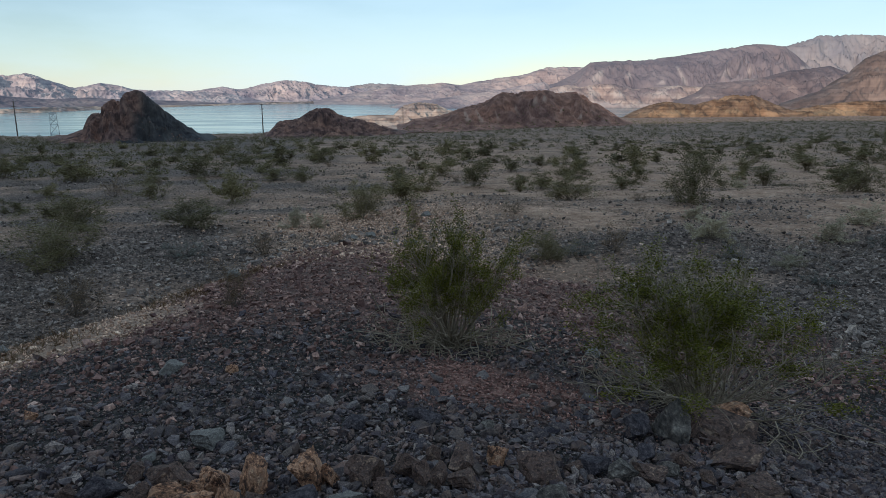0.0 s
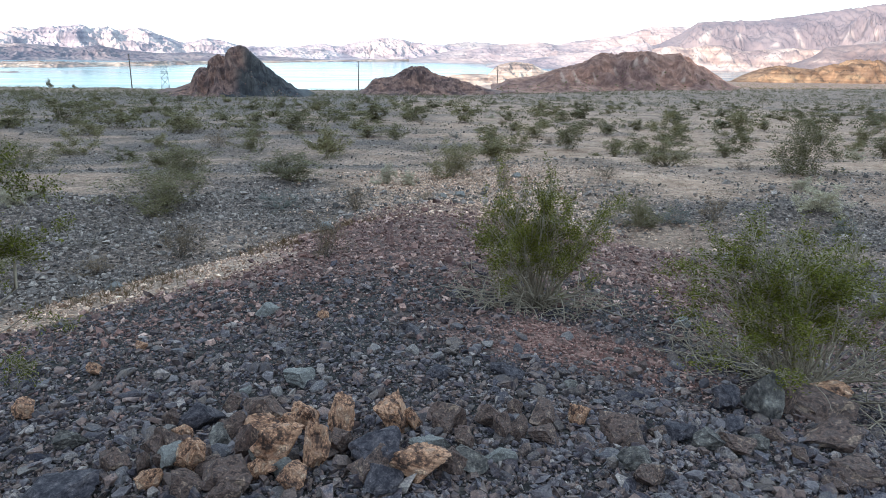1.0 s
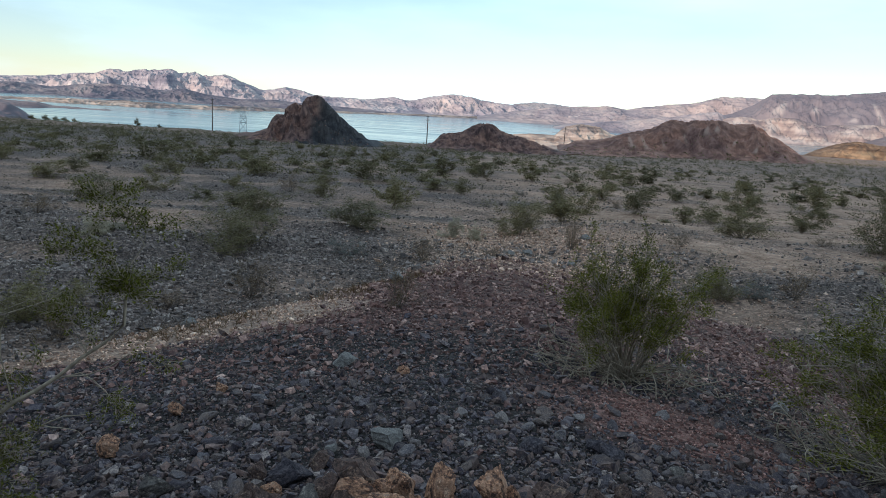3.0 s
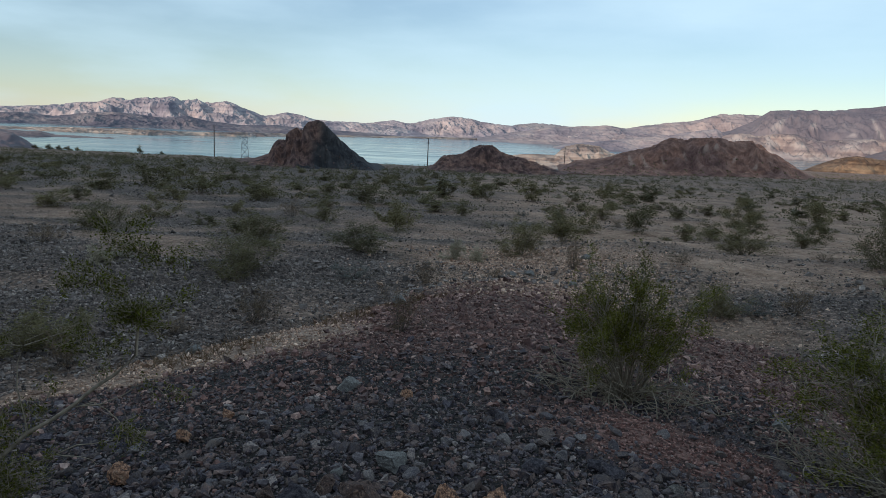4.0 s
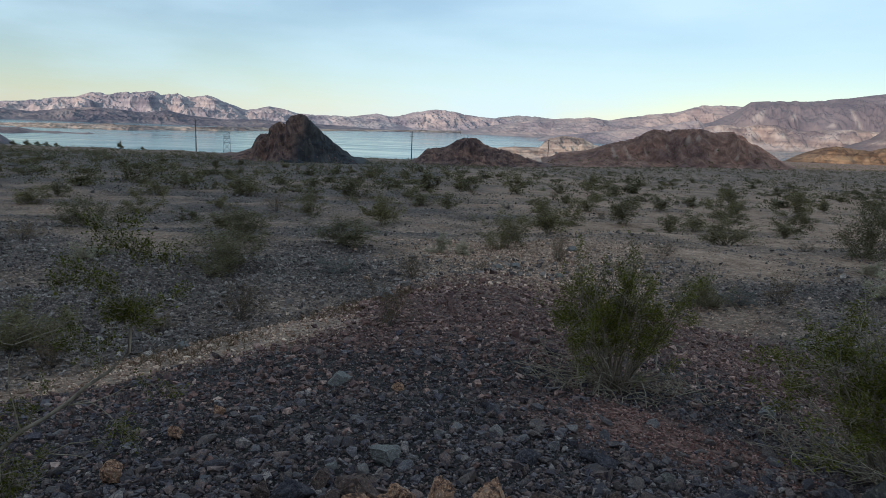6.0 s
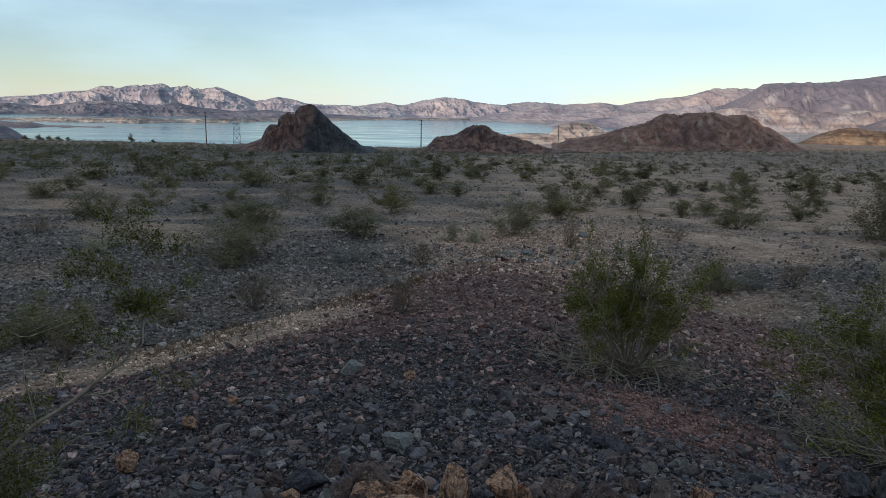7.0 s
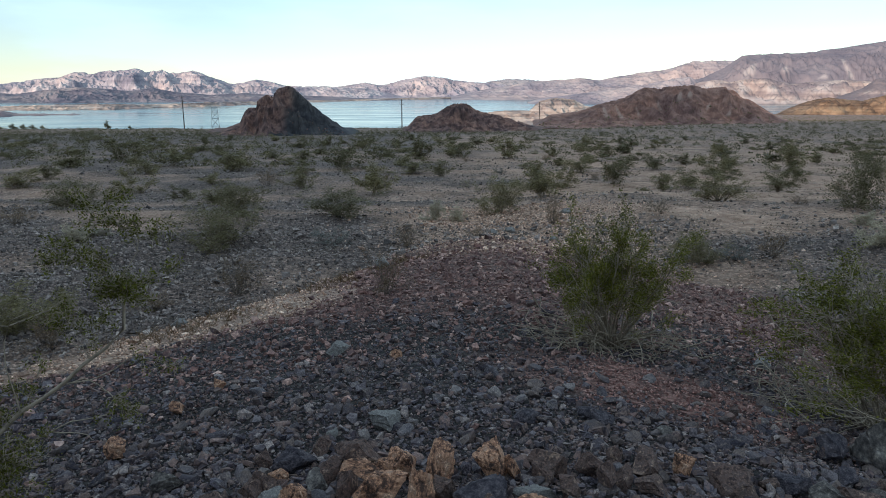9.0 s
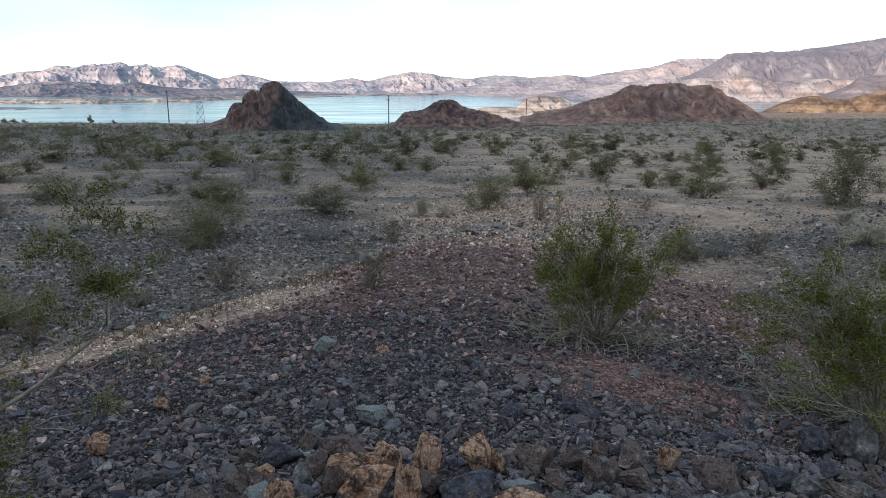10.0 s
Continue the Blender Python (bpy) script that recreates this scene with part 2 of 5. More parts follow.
def mountain_mat(name, stops, scale, band=0.0, patches=0.8, slide=(0.50, 0.43, 0.40)):
    """Bare rock country: mottled at two scales, with tilted beds of rock."""
    m, n, l, b = node_mat(name, 0.95)
    t = noise_node(n, l, scale, 9, 0.62)
    ramp = ramp_node(n, stops)
    if band:
        tc = n.new("ShaderNodeTexCoord")
        mp = n.new("ShaderNodeMapping")
        mp.inputs["Rotation"].default_value = (0.12, 0.22, 0)
        mp.inputs["Scale"].default_value = (scale * 0.25, scale * 0.25, scale * 9)
        l.new(tc.outputs["Object"], mp.inputs["Vector"])
        bt = n.new("ShaderNodeTexNoise")
        bt.inputs["Scale"].default_value, bt.inputs["Detail"].default_value = 1.0, 4
        l.new(mp.outputs["Vector"], bt.inputs["Vector"])
        mixv = n.new("ShaderNodeMix")
        mixv.inputs[0].default_value = band
        l.new(t.outputs["Fac"], mixv.inputs[2])
        l.new(bt.outputs["Fac"], mixv.inputs[3])
        l.new(mixv.outputs[0], ramp.inputs[0])
    else:
        l.new(t.outputs["Fac"], ramp.inputs[0])
    # dark grey where the mesh attribute asks for it
    a = n.new("ShaderNodeAttribute")
    a.attribute_name = "dark_flank"
    grey = ramp_node(n, [(0.35, (0.035, 0.033, 0.036)), (0.65, (0.085, 0.078, 0.078))])
    l.new(t.outputs["Fac"], grey.inputs[0])
    col = mix_col(n, l, a.outputs["Fac"], ramp.outputs[0], grey.outputs[0])
    # whole slopes of another rock
    wide = noise_node(n, l, scale * 0.3, 5, 0.55)
    tint = ramp_node(n, [(0.40, (0.74, 0.76, 0.84)), (0.5, (1, 1, 1)), (0.60, (1.2, 1.13, 1.06))])
    l.new(wide.outputs["Fac"], tint.inputs[0])
    col = mix_col(n, l, patches, col, tint.outputs[0], "MULTIPLY")
    sl = n.new("ShaderNodeAttribute")
    sl.attribute_name = "slide"
    l.new(mix_col(n, l, sl.outputs["Fac"], col, slide), b.inputs["Base Color"])
    bump_on(n, l, b, t.outputs["Fac"], 0.35, 0.05 / scale)
    return m


def plain_mat(name, col, rough=0.6, metal=0.0):
    m, n, l, b = node_mat(name, rough)
    t = noise_node(n, l, 6, 4)
    r = ramp_node(n, [(0.3, tuple(v * 0.8 for v in col)), (0.7, tuple(v * 1.15 for v in col))])
    l.new(t.outputs["Fac"], r.inputs[0])
    l.new(r.outputs[0], b.inputs["Base Color"])
    b.inputs["Metallic"].default_value = metal
    return m


def water_mat():
    m, n, l, b = node_mat("lake_water", 0.08)
    b.inputs["Base Color"].default_value = (0.05, 0.14, 0.16, 1)
    b.inputs["Specular IOR Level"].default_value = 0.5
    b.inputs["IOR"].default_value = 1.33
    tc = n.new("ShaderNodeTexCoord")
    mp = n.new("ShaderNodeMapping")
    mp.inputs["Scale"].default_value = (0.004, 0.02, 1)
    l.new(tc.outputs["Object"], mp.inputs["Vector"])
    t = n.new("ShaderNodeTexNoise")
    t.inputs["Scale"].default_value, t.inputs["Detail"].default_value = 1.0, 5
    l.new(mp.outputs["Vector"], t.inputs["Vector"])
    r = ramp_node(n, [(0.35, (0.10, 0.10, 0.10)), (0.7, (0.24, 0.24, 0.24))])
    l.new(t.outputs["Fac"], r.inputs[0])
    l.new(r.outputs[0], b.inputs["Roughness"])
    w = noise_node(n, l, 0.12, 3)
    bump_on(n, l, b, w.outputs["Fac"], 0.05, 0.3)
    return m


GROUND = ground_mat()
DARK_STONES = rock_mat("dark_ridge_stones", [(0.0, (0.025, 0.020, 0.025)), (0.10, (0.156, 0.103, 0.086)), (0.20, (0.058, 0.045, 0.055)), (0.30, (0.202, 0.141, 0.121)), (0.40, (0.039, 0.030, 0.038)), (0.50, (0.123, 0.104, 0.116)), (0.60, (0.230, 0.146, 0.122)), (0.70, (0.070, 0.053, 0.059)), (0.80, (0.172, 0.142, 0.144)), (0.88, (0.090, 0.071, 0.079)), (1.0, (0.308, 0.242, 0.216))], 30, "island", 0.4, bump=0.9, dist=0.004)
RUST_STONES = rock_mat("rusty_ridge_stones", [(0.0, (0.058, 0.035, 0.032)), (0.2, (0.225, 0.120, 0.099)), (0.35, (0.122, 0.072, 0.068)), (0.55, (0.296, 0.165, 0.136)), (0.7, (0.155, 0.091, 0.082)), (0.88, (0.373, 0.221, 0.180)), (1.0, (0.485, 0.315, 0.262))], 9, "island", 0.3, bump=0.8, dist=0.008)
GREY_STONES = rock_mat("grey_wash_stones", [(0.0, (0.066, 0.053, 0.049)), (0.3, (0.152, 0.120, 0.107)), (0.6, (0.232, 0.184, 0.164)), (0.85, (0.31, 0.248, 0.218)), (1.0, (0.41, 0.33, 0.285))], 7, "island", 0.5)
TAN_STONES = rock_mat("tan_stones", [(0.0, (0.208, 0.127, 0.091)), (0.4, (0.429, 0.270, 0.195)), (0.75, (0.611, 0.403, 0.296)), (1.0, (0.832, 0.585, 0.442))], 7, "island", 0.7)
LONE_STONES = rock_mat("single_ridge_stone", [(0.0, (0.034, 0.029, 0.039)), (0.2, (0.132, 0.098, 0.086)), (0.4, (0.067, 0.056, 0.066)), (0.6, (0.172, 0.127, 0.109)), (0.8, (0.108, 0.094, 0.104)), (1.0, (0.232, 0.189, 0.172))], 3.4, "object", 0.55, bump=0.9, dist=0.008)
RED_STONES = rock_mat("reddish_stones", [(0.0, (0.122, 0.058, 0.050)), (0.5, (0.258, 0.124, 0.101)), (1.0, (0.429, 0.259, 0.220))], 9, "island", 0.6)
OCHRE_ROCK = rock_mat("ochre_crusted_rock", [(0.38, (0.099, 0.059, 0.046)), (0.45, (0.277, 0.141, 0.090)), (0.54, (0.502, 0.270, 0.165)), (0.60, (0.343, 0.192, 0.131)), (0.68, (0.607, 0.396, 0.267))], 4.2, None, bump=0.9, dist=0.012, lime=(0.528, 0.360, 0.255))
BROWN_ROCK = rock_mat("brown_rock", [(0.36, (0.055, 0.035, 0.031)), (0.46, (0.133, 0.081, 0.065)), (0.54, (0.096, 0.066, 0.060)), (0.60, (0.182, 0.115, 0.089)), (0.66, (0.260, 0.172, 0.128))], 4.6, None, bump=0.9, dist=0.010, lime=(0.208, 0.155, 0.125))
PURPLE_ROCK = rock_mat("dark_purple_rock", [(0.38, (0.036, 0.030, 0.037)), (0.52, (0.068, 0.056, 0.064)), (0.66, (0.120, 0.098, 0.102))], 5.0, None, bump=0.9, dist=0.010, lime=(0.128, 0.100, 0.102))
GREY_ROCK = rock_mat("grey_rock", [(0.36, (0.068, 0.057, 0.053)), (0.5, (0.124, 0.104, 0.093)), (0.60, (0.180, 0.154, 0.137)), (0.66, (0.255, 0.221, 0.195))], 2.6, None, bump=0.9, dist=0.012)
WHITE_ROCK = rock_mat("pale_quartz_rock", [(0.30, (0.142, 0.128, 0.119)), (0.55, (0.214, 0.194, 0.179)), (0.8, (0.290, 0.264, 0.243))], 8, None, lime=(0.351, 0.323, 0.294))
CREOSOTE_LEAF = leaf_mat("creosote_leaf", (0.070, 0.069, 0.011), (0.146, 0.140, 0.021), (0.250, 0.238, 0.040))
OLIVE_LEAF = leaf_mat("dusty_olive_leaf", (0.140, 0.118, 0.058), (0.195, 0.166, 0.084), (0.262, 0.222, 0.118))
GREY_LEAF = leaf_mat("grey_brush_leaf", (0.098, 0.101, 0.095), (0.175, 0.175, 0.157), (0.280, 0.273, 0.245))
PALE_LEAF = leaf_mat("pale_bursage_leaf", (0.32, 0.275, 0.195), (0.44, 0.385, 0.280), (0.57, 0.505, 0.385))
DRY_LEAF = leaf_mat("dry_brown_leaf", (0.119, 0.081, 0.053), (0.203, 0.137, 0.087), (0.308, 0.217, 0.133))
STEM = bark_mat("grey_stem", (0.205, 0.158, 0.115), (0.44, 0.345, 0.250))
DRY_STEM = bark_mat("dry_stem", (0.104, 0.078, 0.061), (0.216, 0.168, 0.129))
HILL_A = mountain_mat("dark_red_crag_rock", [(0.388, (0.088, 0.053, 0.048)), (0.500, (0.186, 0.105, 0.086)), (0.612, (0.31, 0.178, 0.138))], 0.55)
HILL_C = mountain_mat("red_brown_hill_rock", [(0.37, (0.170, 0.092, 0.072)), (0.500, (0.275, 0.146, 0.112)), (0.63, (0.385, 0.218, 0.165))], 0.30, slide=(0.56, 0.39, 0.31))
GOLD_ROCK = mountain_mat("golden_hill_rock", [(0.39, (0.090, 0.056, 0.038)), (0.5, (0.195, 0.122, 0.078)), (0.62, (0.33, 0.22, 0.14))], 0.05, 0.3, slide=(0.40, 0.28, 0.17))
PALE_ROCK = mountain_mat("pale_badland_rock", [(0.388, (0.180, 0.138, 0.122)), (0.500, (0.345, 0.270, 0.228)), (0.624, (0.56, 0.47, 0.40))], 0.03, 0.5, 1.0)
# far ranges: the bluish haze of distance is mixed into the rock colours
HAZED_PURPLE = mountain_mat("hazed_purple_rock", [(0.388, (0.120, 0.110, 0.138)), (0.500, (0.180, 0.160, 0.180)), (0.612, (0.275, 0.240, 0.245))], 0.011, 0.35)
HAZED_LILAC = mountain_mat("hazed_lilac_rock", [(0.388, (0.250, 0.212, 0.226)), (0.500, (0.345, 0.290, 0.295)), (0.612, (0.45, 0.376, 0.362))], 0.010, 0.35)
HAZED_GREY = mountain_mat("grey_lilac_range_rock", [(0.388, (0.225, 0.206, 0.240)), (0.500, (0.355, 0.312, 0.330)), (0.612, (0.49, 0.42, 0.412))], 0.010, 0.25)
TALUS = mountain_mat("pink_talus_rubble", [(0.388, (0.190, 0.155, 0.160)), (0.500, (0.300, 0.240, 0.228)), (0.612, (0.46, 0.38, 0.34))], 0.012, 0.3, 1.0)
HAZED_PINK = mountain_mat("hazed_pink_rock", [(0.388, (0.235, 0.212, 0.240)), (0.500, (0.400, 0.345, 0.355)), (0.612, (0.56, 0.485, 0.465))], 0.009, 0.3)
HAZED_PALE = mountain_mat("pale_grey_range_rock", [(0.40, (0.235, 0.222, 0.245)), (0.6, (0.30, 0.285, 0.30))], 0.006, 0.2)
# plateau: the shade on its face and the haze are put into the colour
SHADED_PLATEAU = mountain_mat("shaded_hazed_plateau_rock", [(0.36, (0.165, 0.145, 0.168)), (0.5, (0.205, 0.178, 0.197)), (0.64, (0.250, 0.216, 0.228))], 0.006, 0.2, 0.4)
# dark base colour holding the headlands' shade and the brown foothills' haze
DIM_RANGE = mountain_mat("dim_lilac_range_rock", [(0.388, (0.115, 0.098, 0.112)), (0.500, (0.175, 0.145, 0.155)), (0.599, (0.245, 0.20, 0.20)), (0.649, (0.42, 0.35, 0.32))], 0.007, 0.3)
BROWN_RANGE = mountain_mat("brown_range_rock", [(0.39, (0.110, 0.085, 0.082)), (0.5, (0.175, 0.135, 0.125)), (0.61, (0.25, 0.195, 0.172))], 0.014, 0.3)
WATER = water_mat()
POLE_WOOD = plain_mat("weathered_pole_wood", (0.16, 0.13, 0.11), 0.85)
STEEL = plain_mat("galvanised_steel", (0.42, 0.42, 0.43), 0.5, 0.7)
CERAMIC = plain_mat("grey_insulator", (0.30, 0.30, 0.32), 0.3)


# ---- mesh helpers ----
def mesh_of(name, verts, faces, material, flat=True, attrs=None):
    """A mesh from numpy arrays: verts (n, 3), faces (m, k)."""
    me = bpy.data.meshes.new(name)
    verts, faces = np.asarray(verts, np.float32), np.asarray(faces, np.int32)
    k = faces.shape[1]
    me.vertices.add(len(verts))
    me.vertices.foreach_set("co", verts.ravel())
    me.loops.add(faces.size)
    me.loops.foreach_set("vertex_index", faces.ravel())
    me.polygons.add(len(faces))
    me.polygons.foreach_set("loop_start", np.arange(0, faces.size, k, dtype=np.int32))
    me.polygons.foreach_set("use_smooth", np.full(len(faces), not flat))
    for key, values in (attrs or {}).items():
        me.attributes.new(key, "FLOAT", "POINT").data.foreach_set("value", np.asarray(values, np.float32))
    me.materials.append(material)
    me.update(calc_edges=True)
    return me


def part(name, data, parent, label=""):
    """One mesh, or a bmesh with its material, as a part under a thing."""
    ob = new(name, data)
    ob.parent = parent
    return tagged(ob, label) if label else ob


def grid_faces(nu, nv):
    i = np.arange(nu - 1)[:, None] * nv + np.arange(nv - 1)[None, :]
    i = i.ravel()
    return np.stack([i, i + nv, i + nv + 1, i + 1], 1)


def at_ground(x, y, sink=0.0):
    return float(ground_z(x, y)) - sink

# ---- the ground: one sheet round the walker out to the far shore ----
def make_ground():
    inner = np.concatenate([np.linspace(-50, 54, 380), np.linspace(56, 308, 60)])
    ang = np.radians(90 - inner)
    rad = np.concatenate([[0.0], np.geomspace(0.5, 60, 300), np.geomspace(61, 4800, 110)])
    a, r = np.meshgrid(ang, rad, indexing="ij")
    x, y = r * np.cos(a), r * np.sin(a)
    z = ground_z(x, y)
    faces = grid_faces(*x.shape)
    n = x.shape[1]
    seam = np.arange(n - 1)
    last = (x.shape[0] - 1) * n
    faces = np.concatenate([faces, np.stack([last + seam, seam, seam + 1, last + seam + 1], 1)])[:, ::-1]
    xf, yf = x.ravel(), y.ravel()
    stony = ridge_mask(xf, yf)
    le = np.interp(yf, LEFT_Y, LEFT_X)
    w = fbm(xf * 0.7, yf * 0.7, 3, 44)
    band = np.interp(yf, [4, 6, 7, 8.7, 10, 11, 15], [0.2, 0.5, 1.6, 2.1, 1.5, 0.6, 0.1])
    pale = smooth(-0.5, 0.0, xf - le + 0.3 * w) * smooth(0.5, -0.4, xf - le - band + 0.9 * w) * smooth(6.4, 8.4, yf) * smooth(12.5, 10.2, yf) * smooth(-0.8, 0.0, fbm(xf * 2.6, yf * 2.6, 3, 46)) * 0.95
    mound = smooth(3.6, 1.2, np.hypot((xf - 3.0 + w) * 0.7, (yf - 22.0) * 0.24)) * 0.9
    red = np.maximum(0.8 * smooth(1.5, 0.4, np.hypot((xf - 1.65) * 1.1, (yf - 4.35) * 1.5 + (xf - 1.65) * 0.7) + 0.4 * w), 0.5 * smooth(6, 9, yf + 2 * w) * stony + 0.5 * smooth(1.6, 0.3, np.abs(xf - le - 0.5)) * smooth(9.5, 11, yf) * smooth(16, 13, yf))
    d = np.hypot(xf, yf)
    gravel = np.clip(0.95 - 0.85 * smooth(-0.10, 0.14, xf / np.maximum(yf, 1)) * smooth(13, 22, yf) + 1.15 * fbm(xf * 0.2, yf * 0.30, 4, 51), 0, 1) * smooth(260, 120, d) + 0.55 * smooth(60, 200, d)
    verts = np.stack([xf, yf, z.ravel()], 1)
    ob = new("ground", mesh_of("ground", verts, faces, GROUND, False, {"stony": stony, "pale": np.clip(pale + mound, 0, 1), "red": red, "gravel": np.clip(gravel, 0, 1), "pebbly": np.clip(0.35 + 0.8 * np.maximum(np.maximum(gravel, stony), mound), 0, 1) * (1 - 0.5 * pale)}))
    return tagged(ob, "desert ground of stony ridge, gravel wash and sandy plain", "ground", kind="structure")


GROUND_SHEET = make_ground()

LAKE_Z = -57 + EYE
xs, ys = np.linspace(-4400, 4400, 40), np.concatenate([np.linspace(300, 4700, 40)])
gx, gy = np.meshgrid(xs, ys, indexing="ij")
lake = new("water", mesh_of("water", np.stack([gx.ravel(), gy.ravel(), np.full(gx.size, LAKE_Z)], 1), grid_faces(*gx.shape), WATER, False))
tagged(lake, "pale blue lake lying still below the plain", "lake", kind="structure")


# ---- hills and ranges: (tangent to the side, slope of the skyline), thousandths ----
def land(name, label, skyline, dist, depth, material, base=None, gully=0.3, fine=0.05, nu=220, nv=60, seed=1, sharp=1.25, category="hill", flatten=0.0, dark_flank=None, spurs=2.6, profile=None, scars=(), craggy=False):
    """A hill or range whose skyline stands dist metres away: a grid carried up from its foot to the crest, cut by gullies."""
    t = np.array([p[0] for p in skyline]) / 1000.0
    s = np.array([p[1] for p in skyline]) / 1000.0
    u = np.linspace(t[0], t[-1], nu)
    v = np.concatenate([np.linspace(-1, 0.12, nv - 6), np.linspace(0.25, 1, 6)])
    uu, vv = np.meshgrid(u, v, indexing="ij")
    if isinstance(dist, list):
        dd = np.interp(uu, [p[0] / 1000 for p in dist], [p[1] for p in dist])
    else:
        dd = np.interp(uu, [t[0], t[-1]], dist if isinstance(dist, tuple) else (dist, dist))
    reach = np.where(vv < 0, 1 + 0.35 * gnoise(uu * dd / depth * 1.7, uu * 0 + 0.37, seed + 3), 1)
    y = dd + vv * depth * reach
    x = uu * (dd + vv * depth * 0.9)
    foot = (LAKE_Z - 4) if base is None else base
    crest = np.interp(uu, t, s) * dd + EYE
    rise = np.maximum(crest - foot, 0.3)
    env = 1 - np.abs(vv) ** sharp if profile is None else np.interp(vv, [p[0] for p in profile], [p[1] for p in profile])
    size = max(depth, 1.0)
    # spurs run down from the crest and branch; hollows lie between them
    px, py = x / size, y / size
    wx = px + 0.3 * gnoise(px * 1.7, py * 1.7, seed + 5) + 0.06 * gnoise(px * 6, py * 6, seed + 6)
    spur = ridged(wx * spurs, (py + 0.25 * px) * spurs * 0.72 + 0.3 * gnoise(px * 3, py * 3, seed + 7), 6, seed + 10)
    slope = np.clip(env * (1 - env) * 4, 0, 1) * 0.85 + 0.12 * env
    rough = fbm(px * 11, py * 11, 5, seed + 9)
    crags = ridged(px * 9 + 0.3 * rough, py * 8, 4, seed + 30) - 0.42
    z = foot + rise * (env ** 0.85 + gully * slope * (1.15 * (spur - 0.66) + 0.16 * crags) + 1.5 * fine * (rough + 0.8 * crags) * np.clip(env * 1.6, 0, 1))
    z = np.minimum(z, crest + rise * fine * 0.5 * np.abs(rough) - rise * 0.04 * np.abs(crags) * (vv < 0))
    if flatten:
        step = rise * flatten
        z = z * 0.45 + 0.55 * (np.floor(z / step) * step + step * smooth(0.25, 0.75, z / step - np.floor(z / step)))
    z[:, 0] -= rise[:, 0] * 0.05 + 2
    verts = np.stack([x.ravel(), y.ravel(), z.ravel()], 1)
    # dark grey to the right of the given side tangent, with a ragged edge
    dark = np.zeros(uu.size) if dark_flank is None else smooth(-0.012, 0.012, uu.ravel() - dark_flank - 0.03 * vv.ravel() + 0.02 * fbm(px * 6, py * 3, 3, seed + 40).ravel())
    # bare slides and fans of pale rubble: side tangent, foot and head slope, half width, lean
    pale, rise_of = np.zeros(uu.size), (verts[:, 2] - EYE) / verts[:, 1] * 1000
    ragged = fbm(px.ravel() * 14, py.ravel() * 7, 4, seed + 50)
    for su, low, high, half, lean in scars:
        off = np.abs(verts[:, 0] / verts[:, 1] * 1000 - su - lean * (rise_of - low)) / half
        part_way = np.clip((rise_of - low) / (high - low), 0, 1)
        pale = np.maximum(pale, 0.62 * smooth(1.3, 0.3, off / (1.15 - 0.8 * part_way) + 1.1 * ragged) * smooth(low - 3, low + 3, rise_of + 3 * ragged) * smooth(high + 3, high - 3, rise_of + 4 * ragged))
    ob = new(name, mesh_of(name, verts, grid_faces(nu, nv), material, craggy, {"dark_flank": dark, "slide": pale}))
    return tagged(ob, label, category, kind="structure")


def strew_on(hill, name, label, count, size, material, seed, category="rocks"):
    """Boulders or scrub lying on a hill's near face."""
    rng = np.random.default_rng(seed)
    co = np.empty(len(hill.data.vertices) * 3, np.float32)
    hill.data.vertices.foreach_get("co", co)
    co = co.reshape(-1, 3)
    mid = np.median(co[:, 1])
    co = co[co[:, 1] < mid + 2]
    p = co[rng.integers(0, len(co), count)] + rng.normal(0, 0.12, (count, 3))
    s = rng.uniform(*size, count) * rng.uniform(0.5, 1, count)
    v = (rng.normal(0, 1, (count, 6, 3)) * 0.25 + OCT[None]) * (s * 0.5)[:, None, None] * np.array([1, 1, 0.8])
    f = (np.arange(count) * 6)[:, None, None] + OCT_F[None]
    tagged(new(name, mesh_of(name, (v + p[:, None]).reshape(-1, 3), f.reshape(-1, 3), material)), label, category, kind="stuff")


OCT = np.array([(1, 0, 0), (-1, 0, 0), (0, 1, 0), (0, -1, 0), (0, 0, 1), (0, 0, -1)]) * 1.05
OCT_F = np.array([0, 2, 4, 2, 1, 4, 1, 3, 4, 3, 0, 4, 2, 0, 5, 1, 2, 5, 3, 1, 5, 0, 3, 5]).reshape(8, 3)
SKY_L1 = [(-748, -2.8), (-627, 4.0), (-587, 6.8), (-547, 11.9), (-514, 14.5), (-494, 21.7), (-466, 20.5), (-442, 26.1), (-426, 23.2), (-408, 26.5), (-394, 22.0), (-376, 25.3), (-351, 20.1), (-330, 24.2), (-307, 15.1), (-275, 5.3), (-243, 11.1), (-219, 8.3), (-204, 3.0), (-147, 2.0), (-90, -1), (-30, -12)]
SKY_L0 = [(-749, -10.6), (-629, -4.6), (-581, -8.1), (-532, -2.1), (-492, 1.5), (-452, -1.2), (-420, -4.0), (-388, 0.2), (-356, -5.7), (-308, -9.1), (-260, -7.0), (-212, -9.7), (-148, -11.6), (-83, -14.5), (-40, -15.5)]
SKY_SHORE = [(-752, -27.0), (-631, -26.0), (-567, -23.7), (-470, -21.5), (-390, -22.6), (-293, -18.8), (-212, -18.2), (-108, -16.0), (-19, -13.4), (93, -11.2), (174, -10.8), (222, -12.0)]
SKY_M = [(-260, -13), (-215, -9), (-196, -3.2), (-123, 2.2), (-90, 7.3), (-67, 3.6), (-35, 11.7), (-7, 15.9), (13, 15.4), (37, 10.2), (69, 7.4), (109, 4.7), (141, 0.3), (189, -4), (240, -12)]
